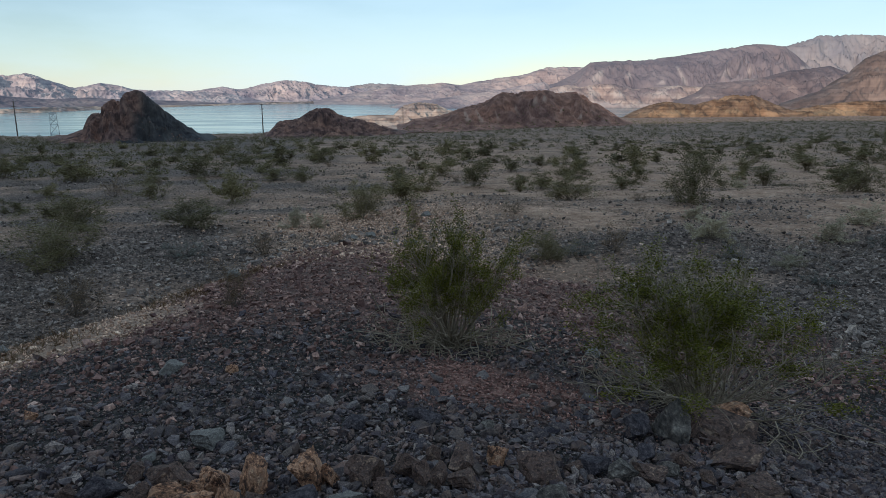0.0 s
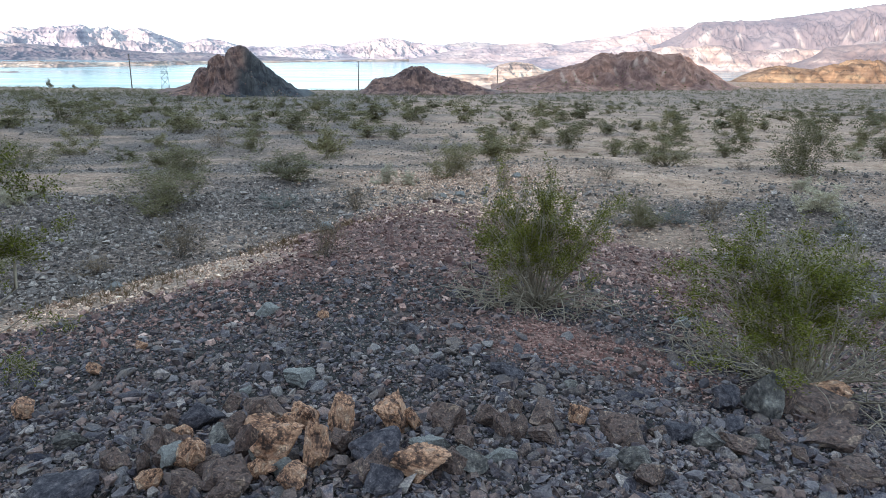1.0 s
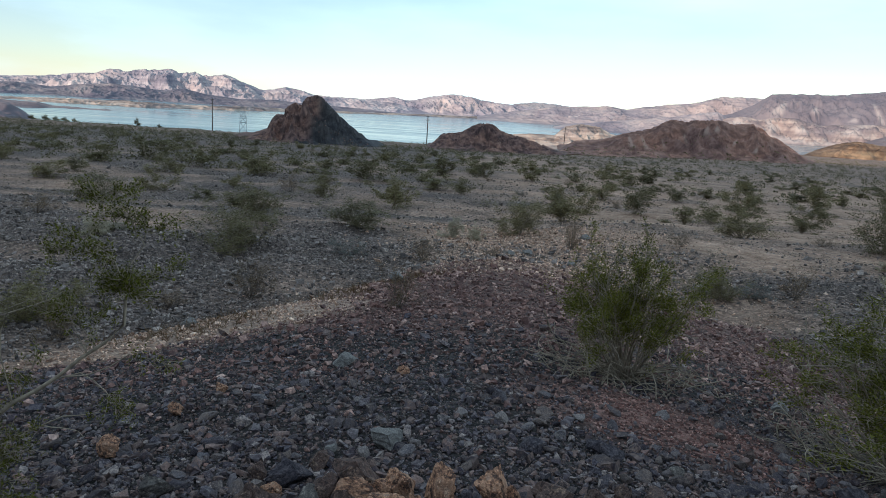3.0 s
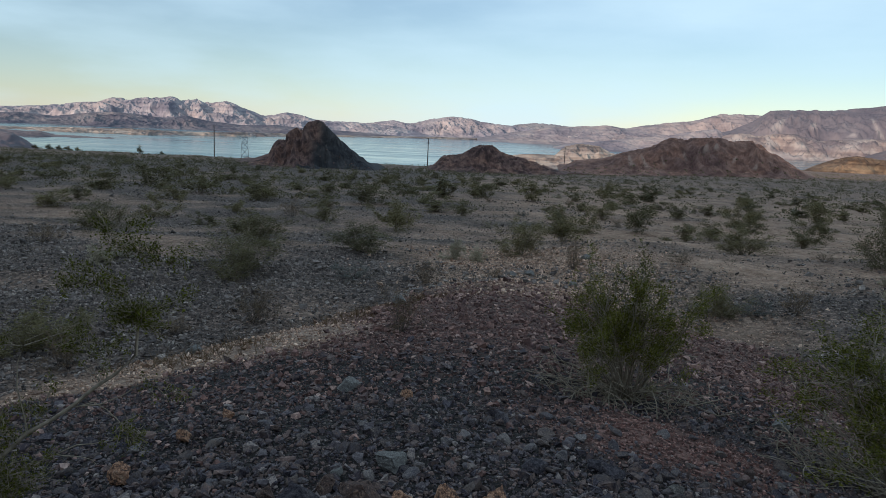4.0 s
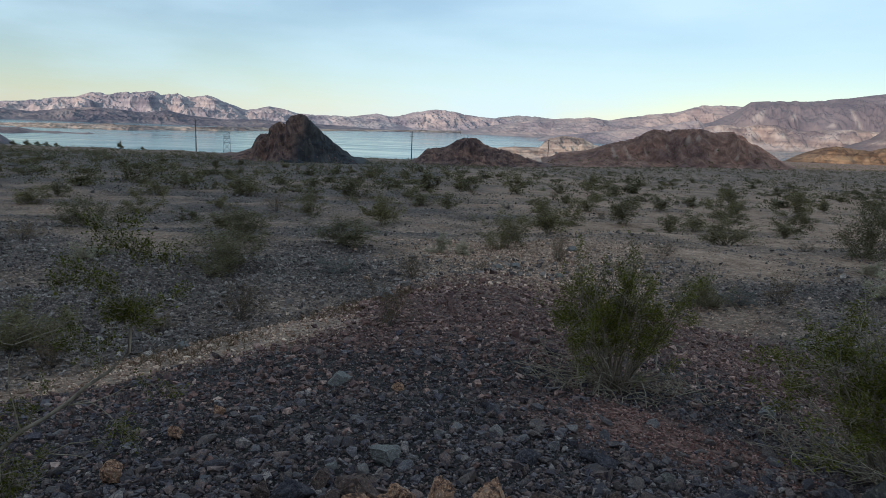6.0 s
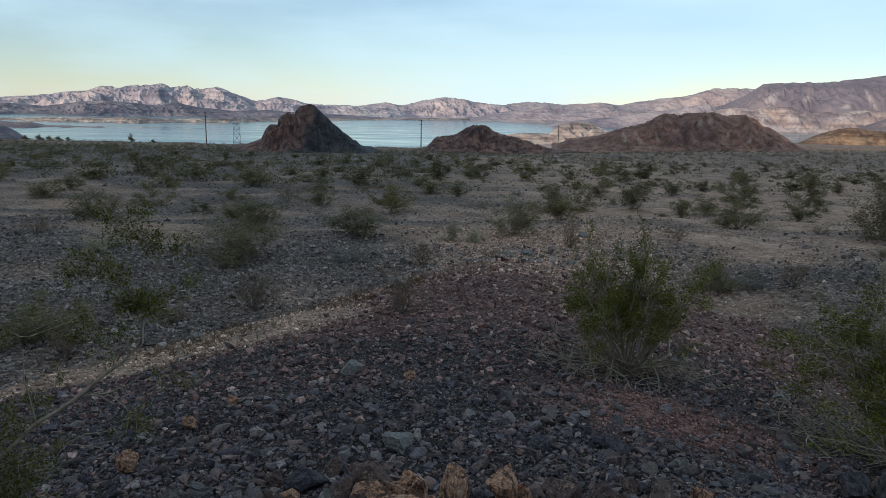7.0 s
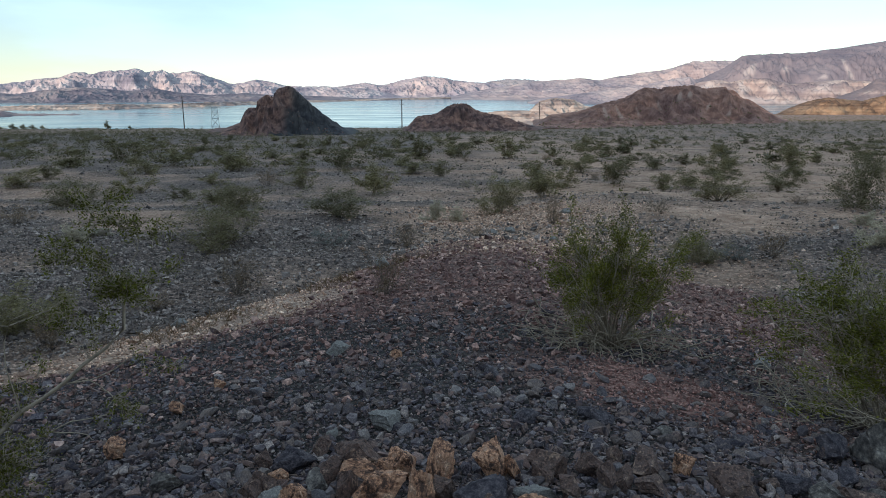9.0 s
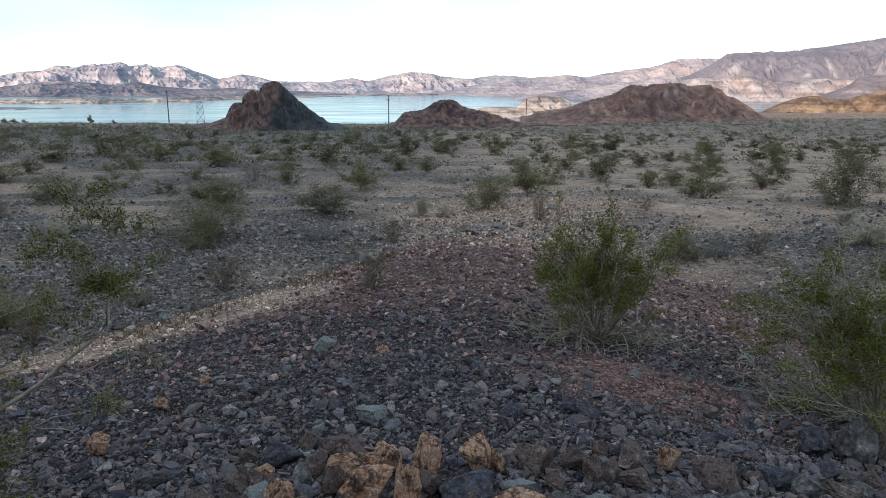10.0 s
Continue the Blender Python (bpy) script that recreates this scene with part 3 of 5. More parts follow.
SKY_M0 = [(40, -4), (61, 4.2), (105, 12.4), (133, 11.9), (173, 8.5), (221, 2.7)]
SKY_R1 = [(30, -12), (77, -3), (141, 8.1), (173, 10.0), (213, 13.6), (241, 10.0), (284, 19.0), (332, 24.2), (371, 36.2), (411, 37.4), (443, 36.2), (520, 30)]
SKY_R2 = [(334, 0.0), (389, 13.8), (419, 28.2), (442, 43.9), (489, 47.5), (529, 48.7), (568, 52.9), (629, 61.5), (721, 75.5), (772, 71.9), (806, 51.4), (852, 21.7), (898, 3.8)]
SKY_R3 = [(690, 40), (724, 47.2), (772, 71.9), (832, 89.3), (895, 93.0), (958, 91.5), (1039, 86.5)]
SKY_R4 = [(773, -17.8), (844, 3.7), (894, 30.9), (923, 53.5), (962, 67.4), (1049, 95.7), (1221, 108.0)]
SKY_R5 = [(582, -13.9), (620, -0.9), (638, 12.1), (697, 19.2), (747, 25.6), (787, 34.6), (860, 42.2), (894, 32.7), (963, 13.1)]
SKY_R6 = [(140, -20), (158, -15), (238, -5.0), (302, 3.5), (333, 10.1), (369, 15.2), (385, 7.6), (439, -6), (480, -19)]
SKY_Y = [(488, -42.7), (516, -29.1), (544, -18.9), (572, -13.8), (621, -19.2), (641, -14.0), (680, -3.5), (720, -1.7), (763, -17.8), (795, -26.9), (827, -23.4), (901, -14.4), (976, -12.7), (1247, -5.4)]
SKY_BAD = [(60, -50), (70, -40.0), (86, -33.5), (110, -31.6), (142, -31.3), (158, -18.4), (182, -13.4), (206, -15.6), (223, -24.9), (247, -30.2), (300, -34)]
SKY_LEFT = [(-900, -22), (-752, -27.6), (-632, -31.5), (-600, -31.1), (-584, -34.9), (-552, -35.4), (-528, -36.0), (-503, -35.7), (-480, -37.5)]
SKY_A = [(-330, -74.0), (-294, -58.0), (-269, -48.1), (-262, -34.8), (-256, -28.6), (-245, -27.0), (-241, -16.9), (-227, -9.1), (-220, -8.3), (-211, -1.4), (-199, 0.6), (-191, -1.3), (-179, -12.9), (-165, -24.5), (-146, -39.3), (-120, -58.0), (-100, -70.0)]
SKY_B = [(-39, -62.0), (-19, -41.0), (-7, -37.6), (9, -36.7), (25, -26.2), (37, -21.3), (53, -21.9), (66, -31.3), (94, -36.6), (127, -46.6), (164, -58.3)]
SKY_C = [(149, -52.0), (173, -37.1), (211, -33.9), (239, -23.5), (266, -17.2), (286, -8.5), (306, 0.2), (326, -0.2), (344, 1.8), (361, 4.2), (377, 2.7), (396, -1.1), (423, 1.3), (438, -6.5), (449, -12.8), (467, -21.4), (490, -34.9), (505, -42.1), (529, -54.1)]

hill_a = land("crag_hill", "dark red craggy rock hill rising from the plain", SKY_A, 166, 24, HILL_A, -9.0, 0.75, 0.13, 320, 150, 3, dark_flank=-0.196, craggy=True, spurs=3.4, profile=[(-1, 0), (-0.72, 0.13), (-0.5, 0.36), (-0.22, 0.80), (0, 1), (0.25, 0.8), (1, 0)])
hill_b = land("low_crag_hill", "low dark red rock knoll on the plain", SKY_B, 220, 20, HILL_A, -11.4, 0.6, 0.11, 240, 100, 7, craggy=True, spurs=3.0, profile=[(-1, 0), (-0.6, 0.2), (-0.25, 0.78), (0, 1), (0.25, 0.8), (1, 0)])
hill_c = land("red_hill", "broad red-brown stony hill on the plain", SKY_C, 262, 34, HILL_C, -11.6, 0.5, 0.05, 360, 130, 11, craggy=True, spurs=3.0, profile=[(-1, 0), (-0.7, 0.16), (-0.3, 0.72), (-0.12, 0.9), (0, 1), (0.3, 0.8), (1, 0)], scars=[(356, -17, -5, 7, 0.2), (372, -13, -6, 5, 0), (256, -42, -28, 4, -0.5), (276, -42, -26, 4, -0.6), (300, -38, -26, 3, -0.4), (330, -30, -20, 4, -0.3), (398, -30, -20, 3, 0.4), (430, -40, -30, 4, 0.3)])
strew_on(hill_a, "crag_boulders", "dark red boulders on the crag", 500, (0.15, 0.5), HILL_A, 1)
strew_on(hill_b, "knoll_boulders", "dark red boulders on the knoll", 300, (0.15, 0.5), HILL_A, 2)
strew_on(hill_c, "hill_boulders", "red-brown boulders on the hill", 420, (0.2, 0.6), HILL_C, 3)
strew_on(hill_c, "hill_scrub", "dark scrub dotting the stony hill", 340, (0.5, 1.0), OLIVE_LEAF, 4, "scrub")
land("golden_hill", "sunlit golden rock hills beyond the plain", SKY_Y, 900, 110, GOLD_ROCK, -44, 0.5, 0.07, 420, 100, 15, spurs=2.4, scars=[(590, -34, -28, 60, 0), (690, -32, -26, 40, 0), (880, -36, -26, 70, 0)])
land("badland_hill", "pale eroded badland bluffs beside the lake", SKY_BAD, 1250, 170, PALE_ROCK, None, 0.5, 0.05, 300, 90, 19, spurs=3.4)
# both headlands look shaded through their dark rock colour alone
land("dark_headland", "dark low headland running into the lake", SKY_LEFT, 1560, 190, DIM_RANGE, None, 0.5, 0.05, 260, 60, 23)
land("near_headland", "dark rocky headland at the lake's edge", [(-1000, -20), (-760, -27), (-660, -31), (-640, -36), (-622, -45), (-605, -58)], 900, 130, DIM_RANGE, None, 0.5, 0.05, 120, 50, 25)
land("far_shore", "low pink bluffs along the far shore", SKY_SHORE, [(-752, 2000), (-551, 1980), (-430, 2060), (-309, 2320), (-148, 3000), (13, 3720), (142, 4350), (222, 4400)], 150, PALE_ROCK, None, 0.7, 0.08, 700, 50, 27, flatten=0.3, category="shore", spurs=2.0)
# no haze in the air here; the ranges' rock colours carry it
land("dark_foothill", "purple foothills before the bright range", SKY_L0, (3000, 3500), 420, HAZED_PURPLE, None, 0.5, 0.05, 620, 100, 31, category="mountain", spurs=3.0)
land("bright_range", "jagged sunlit pink and grey mountain range", SKY_L1, (3700, 4200), 420, HAZED_PINK, None, 0.5, 0.065, 760, 100, 35, category="mountain", spurs=2.0)
land("mid_range", "grey-lilac mountain range across the lake, haze tinted into its rock", SKY_M, 4350, 300, HAZED_GREY, None, 0.45, 0.04, 560, 110, 39, category="mountain", spurs=2.6)
land("pale_range", "faint pale mountains far away", SKY_M0, 4650, 150, HAZED_PALE, None, 0.4, 0.03, 160, 50, 43, category="mountain")
land("long_range", "long lilac mountain range beyond the lake", SKY_R1, 3750, 420, HAZED_LILAC, None, 0.32, 0.03, 420, 110, 47, category="mountain", spurs=2.4)
land("plateau", "steep flat-topped lilac plateau with gullied cliffs", SKY_R2, 3000, 520, SHADED_PLATEAU, None, 0.26, 0.008, 560, 110, 51, category="mountain", spurs=5.0, profile=[(-1, 0), (-0.72, 0.2), (-0.55, 0.34), (-0.47, 0.52), (-0.36, 0.66), (0, 1), (0.2, 0.98), (1, 0.3)], scars=[(452, 16, 32, 9, 0.5), (506, 22, 32, 5, 0), (604, 12, 38, 6, -0.7), (668, 26, 36, 14, 0.3), (712, 30, 38, 8, 0.2), (560, 12, 18, 7, 0.4), (812, 30, 42, 22, 0.3)])
land("talus_hill", "pink talus hills at the foot of the plateau", [(330, -20), (350, -6), (385, 8), (405, 11), (430, 9), (450, 12), (482, 13), (515, 6), (565, 9), (600, 11), (640, 8), (720, 9), (800, -2), (900, -12)], 2650, 230, TALUS, None, 0.6, 0.04, 460, 90, 53, category="mountain", spurs=2.2, scars=[(398, -4, 7, 16, 0.4), (452, -6, 8, 10, -0.8), (490, -8, 4, 14, -0.6), (560, -6, 4, 16, 0.5), (470, -22, -14, 90, 0)])
land("pale_peak", "pale lilac mountain behind the plateau", SKY_R3, 3400, 300, HAZED_PALE, None, 0.3, 0.02, 200, 60, 55, category="mountain")
land("brown_peak", "dark brown rock mountain near the shore", SKY_R4, 1500, 300, BROWN_RANGE, None, 0.4, 0.04, 280, 100, 59, category="mountain")
land("brown_foothill", "purple-brown foothills below the plateau", SKY_R5, 2300, 330, DIM_RANGE, None, 0.35, 0.03, 340, 100, 63, category="mountain", spurs=3.0)
land("shore_hill", "brown hill on the far shore", SKY_R6, 2700, 260, HAZED_LILAC, None, 0.4, 0.04, 260, 80, 67, category="mountain")


def mountain_behind():
    """The mountain at the walker's back, which keeps the sun off the plain."""
    a = np.radians(np.linspace(140, 305, 180))
    v = np.linspace(-1, 1, 40)
    aa, vv = np.meshgrid(a, v, indexing="ij")
    r = 470 + vv * 260
    x, y = r * np.sin(aa), r * np.cos(aa)
    h = BEHIND_H * (1 - np.abs(vv) ** 1.3) * (0.9 + 0.2 * vnoise(aa * 6, aa * 0, 71) + 0.07 * fbm(x * 0.02, y * 0.02, 4, 72)) * smooth(radians(140), radians(170), aa) * smooth(radians(305), radians(280), aa)
    z = ground_z(x, y) - 3 + h
    ob = new("mountain_behind", mesh_of("mountain_behind", np.stack([x.ravel(), y.ravel(), z.ravel()], 1), grid_faces(*x.shape), BROWN_RANGE, False))
    tagged(ob, "bare brown rock mountain closing the valley", "mountain", kind="structure")


mountain_behind()

# ---- plants ----
def tubes(paths, sides=4):
    """Tapered tubes along paths: each (points (k, 3), first radius, last radius), all of one k."""
    pts = np.array([p for p, _, _ in paths])
    n, k, _ = pts.shape
    r0, r1 = np.array([p[1] for p in paths]), np.array([p[2] for p in paths])
    tan = np.gradient(pts, axis=1)
    tan /= np.linalg.norm(tan, axis=2, keepdims=True) + 1e-9
    ref = np.where(np.abs(tan[..., 2:3]) > 0.9, np.array([1.0, 0, 0]), np.array([0, 0, 1.0]))
    s1 = np.cross(tan, ref)
    s1 /= np.linalg.norm(s1, axis=2, keepdims=True) + 1e-9
    s2 = np.cross(tan, s1)
    rad = r0[:, None] + (r1 - r0)[:, None] * np.linspace(0, 1, k)[None]
    ang = np.arange(sides) * 2 * np.pi / sides
    ring = s1[:, :, None] * np.cos(ang)[None, None, :, None] + s2[:, :, None] * np.sin(ang)[None, None, :, None]
    v = pts[:, :, None] + ring * rad[:, :, None, None]
    base = (np.arange(n) * k * sides)[:, None, None] + (np.arange(k - 1) * sides)[None, :, None]
    i, j = np.arange(sides)[None, None], ((np.arange(sides) + 1) % sides)[None, None]
    f = np.stack([base + i, base + j, base + sides + j, base + sides + i], -1)
    return v.reshape(-1, 3), f.reshape(-1, 4)


def leaves(rng, centres, size, spread, tall=0.0):
    """Small pointed leaves strewn round centres."""
    n = len(centres)
    c = centres + rng.normal(0, spread, (n, 3))
    a = rng.normal(0, 1, (n, 3))
    a[:, 2] += tall
    a /= np.linalg.norm(a, axis=1, keepdims=True)
    b = np.cross(a, rng.normal(0, 1, (n, 3)))
    b /= np.linalg.norm(b, axis=1, keepdims=True) + 1e-9
    s = size * rng.uniform(0.6, 1.35, (n, 1))
    v = np.stack([c - a * s, c + b * s * 0.42, c + a * s, c - b * s * 0.42], 1)
    return v.reshape(-1, 3), np.arange(4 * n).reshape(-1, 4)


def grow(rng, start, way, length, k, bend, lift):
    """A crooked shoot: k points from start."""
    p, d, step = [np.array(start, float)], np.array(way, float), length / (k - 1)
    for _ in range(k - 1):
        d = d + rng.normal(0, bend, 3) + np.array([0, 0, lift])
        d /= np.linalg.norm(d)
        p.append(p[-1] + d * step)
    return np.array(p)


def shrub_meshes(name, seed, stems, subs, twigs, leaf_count, leaf_size, spread, tilt, leaf_material, stem_material, radius=0.010, bare=0, lift=0.12, fill=0.3, tall=0.0, split=False, sides=4, leafy=1.0, bare_radius=0.75, low=0.0):
    """Meshes of a shrub one metre high and about one metre wide: stems, bare low twigs (may be None) and foliage."""
    rng = np.random.default_rng(seed)
    paths, tips, first, tip_first = [], [], [], []
    for i in range(stems):
        first.append(len(paths))
        tip_first.append(len(tips))
        az, ti = rng.uniform(0, 2 * np.pi), radians(rng.uniform(*tilt))
        way = (math.sin(ti) * math.cos(az), math.sin(ti) * math.sin(az), math.cos(ti))
        ln = rng.uniform(0.62, 1.05)
        p = grow(rng, (rng.normal(0, 0.035), rng.normal(0, 0.035), -0.03), way, ln, 6, 0.19, lift)
        paths.append((p, radius * rng.uniform(0.7, 1.2), radius * 0.3))
        for j in range(subs):
            f = rng.uniform(fill, 0.98) * 5
            a = int(min(f, 4))
            q = p[a] + (p[a + 1] - p[a]) * (f - a)
            d = (p[a + 1] - p[a]) / np.linalg.norm(p[a + 1] - p[a]) + rng.normal(0, 0.55, 3)
            p2 = grow(rng, q, d / np.linalg.norm(d), ln * rng.uniform(0.18, 0.42), 6, 0.2, lift * 0.8)
            paths.append((p2, radius * 0.42, radius * 0.16))
            green = rng.random() < leafy and p2[3][2] > low
            if green:
                tips += [p2[2:], p2[3:]]
            for _ in range(twigs):
                a = rng.integers(1, 5)
                d = rng.normal(0, 0.7, 3) + (p2[a + 1] - p2[a]) / np.linalg.norm(p2[a + 1] - p2[a])
                p3 = grow(rng, p2[a], d / np.linalg.norm(d), ln * rng.uniform(0.07, 0.17), 6, 0.25, 0.05)
                paths.append((p3, radius * 0.2, radius * 0.1))
                if green:
                    tips.append(p3[1:])
    groups = [tips[a:b] for a, b in zip(tip_first, tip_first[1:] + [len(tips)])]
    tips = np.concatenate(tips)
    top = np.percentile(tips[:, 2], 99)
    side = np.percentile(np.hypot(tips[:, 0], tips[:, 1]), 95) * 2
    unit = np.array([1 / side, 1 / side, 1 / top])
    scaled = [(p * unit, a, b) for p, a, b in paths]
    cuts = first + [len(paths)] if split else [0, len(paths)]
    stem_mesh = [mesh_of(name + "_stem", *tubes(scaled[a:b], sides), stem_material, False) for a, b in zip(cuts, cuts[1:])]
    leaf_mesh = []
    for g in groups if split else [[tips]]:
        g = np.concatenate(g) * unit if g else tips[:0]
        n = int(leaf_count * len(g) / len(tips)) if len(g) else 0
        leaf_mesh.append(mesh_of(name + "_foliage", *leaves(rng, g[rng.integers(0, len(g), n)], leaf_size, spread, tall), leaf_material) if n else None)
    bare_mesh = []
    if bare:
        for i in range(bare):
            az, ti = rng.uniform(0, 2 * np.pi), radians(rng.uniform(30, 78))
            way = (math.sin(ti) * math.cos(az), math.sin(ti) * math.sin(az), math.cos(ti))
            p = grow(rng, (rng.normal(0, 0.04), rng.normal(0, 0.04), 0.0), way, rng.uniform(0.40, 0.9), 6, 0.46, -0.17)
            p[1:, 2] = np.maximum(p[1:, 2], 0.05 + 0.08 * rng.random())
            low = [(p, radius * bare_radius, radius * 0.35)]
            for _ in range(3):
                a = rng.integers(2, 5)
                q = grow(rng, p[a], rng.normal(0, 1, 3) * (1, 1, 0.4) + way, rng.uniform(0.1, 0.25), 6, 0.35, -0.04)
                q[:, 2] = np.maximum(q[:, 2], 0.04)
                low.append((q, radius * bare_radius * 0.55, radius * 0.22))
            bare_mesh.append(mesh_of(name + "_twig", *tubes(low), stem_material, False))
    return stem_mesh, bare_mesh, leaf_mesh


def shrub(name, meshes, x, y, w, h, turn, label, category="shrub", group="", leaf_label="", z=None):
    ob = new(name)
    ob.empty_display_size = 0.2
    ob.matrix_world = Matrix.Translation((x, y, at_ground(x, y, 0.02) if z is None else z)) @ Matrix.Rotation(turn, 4, "Z") @ Matrix.Diagonal((w, w, h, 1))
    for me, leaf in zip(meshes[0], meshes[2]):
        whole = len(meshes[0]) == 1
        limb = part("branchwork" if whole else "stem", me, ob)
        if leaf:
            part("foliage", leaf, ob if whole else limb, leaf_label)
    for me in meshes[1]:
        part("bare_twig", me, ob, "bare grey twig sprawling at the base")
    return tagged(ob, label, category, group)


HERO = shrub_meshes("creosote_hero", 11, 38, 6, 3, 36000, 0.0066, 0.018, (3, 68), CREOSOTE_LEAF, STEM, 0.008, 58, 0.06, 0.48, leafy=0.75, split=True, bare_radius=0.6, low=0.34)
HERO_WIDE = shrub_meshes("creosote_wide", 12, 46, 7, 3, 34000, 0.0062, 0.016, (6, 62), CREOSOTE_LEAF, STEM, 0.006, 62, 0.03, 0.42, split=True, leafy=0.5, bare_radius=0.7, low=0.36)
shrub("creosote_bush", HERO, 1.60, 5.72, 1.36, 1.24, 0.4, "dense green creosote bush on the stony ridge", "bush", leaf_label="small yellow-green leaves")
shrub("creosote_bush", HERO_WIDE, 3.16, 4.15, 2.0, 1.18, 1.1, "wide sprawling creosote bush with many bare twigs", "bush", leaf_label="small yellow-green leaves")


def stroke(points, k):
    """k points evenly along a crooked line drawn in the upright plane."""
    p = np.array(points, float)
    s = np.concatenate([[0], np.cumsum(np.hypot(*np.diff(p, axis=0).T))])
    f = np.linspace(0, s[-1], k)
    return np.stack([np.interp(f, s, p[:, 0]), np.zeros(k), np.interp(f, s, p[:, 1])], 1)


def leaning_creosote():
    """The creosote at the edge of the ridge, one long crooked limb leaning out over the slope."""
    rng = np.random.default_rng(5)
    ob = new("creosote_bush")
    root = Vector((-2.25, 2.6, at_ground(-2.25, 2.6, 0.03)))
    ob.matrix_world = Matrix.Translation(root)
    limb = stroke([(0, 0), (0.60, 0.58), (0.76, 0.67), (0.82, 0.74), (0.93, 0.82), (1.03, 0.89), (1.06, 0.95), (1.07, 0.99), (1.06, 1.04)], 14)
    v, f = tubes([(limb, 0.012, 0.006)], 7)
    part("limb", mesh_of("limb", v, f, STEM, False), ob, "long crooked bare grey limb")
    twigs, tips = [], []

    def twig(points, leafy, start, thick):
        p = stroke(points, 6)
        p += np.cumsum(rng.normal(0, 0.008, p.shape), 0) * np.array([0.3, 1.5, 0.3])
        twigs.append((p, thick, thick * 0.45))
        for _ in range(int(leafy * 34)):
            f = rng.uniform(start, 0.98) * 5
            a = int(f)
            d = rng.normal(0, 0.7, 3) + (p[a + 1] - p[a]) / np.linalg.norm(p[a + 1] - p[a])
            q = grow(rng, p[a] + (p[a + 1] - p[a]) * (f - a), d / np.linalg.norm(d), rng.uniform(0.03, 0.095), 6, 0.25, 0.03)
            twigs.append((q, 0.0013, 0.0007))
            tips.append(q[1:])

    twig([(1.06, 1.04), (1.05, 1.12), (1.09, 1.18), (1.12, 1.23), (1.14, 1.25)], 0.0, 1, 0.003)
    # the two sprays at the top
    twig([(1.14, 1.25), (1.08, 1.35), (1.02, 1.40), (0.97, 1.44)], 1.0, 0.2, 0.0022)
    twig([(1.08, 1.35), (1.00, 1.36), (0.93, 1.34)], 0.6, 0.2, 0.0018)
    twig([(1.02, 1.40), (1.05, 1.44), (1.09, 1.45)], 0.5, 0.2, 0.0018)
    twig([(1.03, 1.39), (0.98, 1.40), (0.95, 1.44)], 0.5, 0.2, 0.0018)
    twig([(1.14, 1.25), (1.16, 1.32), (1.13, 1.38)], 0.7, 0.2, 0.002)
    twig([(1.15, 1.29), (1.19, 1.31), (1.23, 1.34)], 0.6, 0.2, 0.002)
    twig([(1.15, 1.31), (1.11, 1.33), (1.09, 1.37)], 0.5, 0.2, 0.0018)
    # the long spray out to the side
    twig([(1.05, 1.10), (1.02, 1.18), (0.94, 1.21), (0.85, 1.23), (0.72, 1.22)], 1.2, 0.2, 0.0028)
    twig([(0.94, 1.21), (0.86, 1.26), (0.78, 1.28)], 0.8, 0.2, 0.002)
    twig([(0.86, 1.23), (0.80, 1.20), (0.73, 1.18)], 0.6, 0.2, 0.0018)
    twig([(1.02, 1.18), (1.01, 1.23), (0.97, 1.25)], 0.6, 0.2, 0.0018)
    # the thick leaves about the limb's end
    for end in ((0.96, 1.15), (1.00, 1.09), (0.95, 1.08), (1.10, 1.12), (1.14, 1.08), (1.12, 1.04), (1.09, 1.13), (1.02, 1.12), (1.15, 1.12)):
        twig([(1.055, 1.06), ((1.055 + end[0]) / 2, end[1] - 0.01), end], 0.75, 0.15, 0.0022)
    twig([(1.10, 1.10), (1.18, 1.14), (1.26, 1.18)], 0.5, 0.55, 0.0018)
    twig([(0.93, 0.82), (0.93, 0.87), (0.87, 0.92), (0.81, 0.92)], 0, 1, 0.003)
    # faint sprays before the slope
    for x, z in ((0.74, 0.98), (0.82, 1.02), (0.88, 0.97), (0.95, 0.94), (0.98, 1.00), (0.80, 0.95)):
        twig([(0.90, 0.81), ((0.90 + x) / 2, z - 0.07), (x, z)], 0.35, 0.5, 0.0018)
    twig([(0.79, 0.69), (0.87, 0.72), (0.93, 0.67), (0.98, 0.60), (1.04, 0.54)], 0.7, 0.6, 0.003)
    twig([(0.93, 0.67), (0.98, 0.64), (1.05, 0.60)], 0.5, 0.4, 0.002)
    twig([(0.79, 0.69), (0.90, 0.71), (0.97, 0.74), (1.04, 0.80), (1.14, 0.80), (1.25, 0.76)], 0.6, 0.62, 0.003)
    twig([(0.56, 0.40), (0.67, 0.46), (0.79, 0.52), (0.91, 0.53)], 0.1, 0.8, 0.004)
    twig([(0.70, 0.48), (0.80, 0.46), (0.86, 0.44)], 0, 1, 0.003)
    twig([(0.60, 0.58), (0.59, 0.82), (0.60, 0.94), (0.65, 0.99), (0.72, 1.01)], 0, 1, 0.0035)
    twig([(0.60, 0.94), (0.76, 0.99), (0.86, 1.00), (0.87, 0.95)], 0.5, 0.35, 0.003)
    twig([(0.60, 0.94), (0.55, 0.95), (0.46, 0.94)], 0.3, 0.3, 0.002)
    twig([(0.60, 0.58), (0.64, 0.64), (0.70, 0.75)], 0.6, 0.3, 0.003)
    twig([(0.64, 0.64), (0.59, 0.65), (0.55, 0.68)], 0.5, 0.3, 0.002)
    twig([(0.55, 0.54), (0.51, 0.59), (0.48, 0.64)], 0.7, 0.3, 0.003)
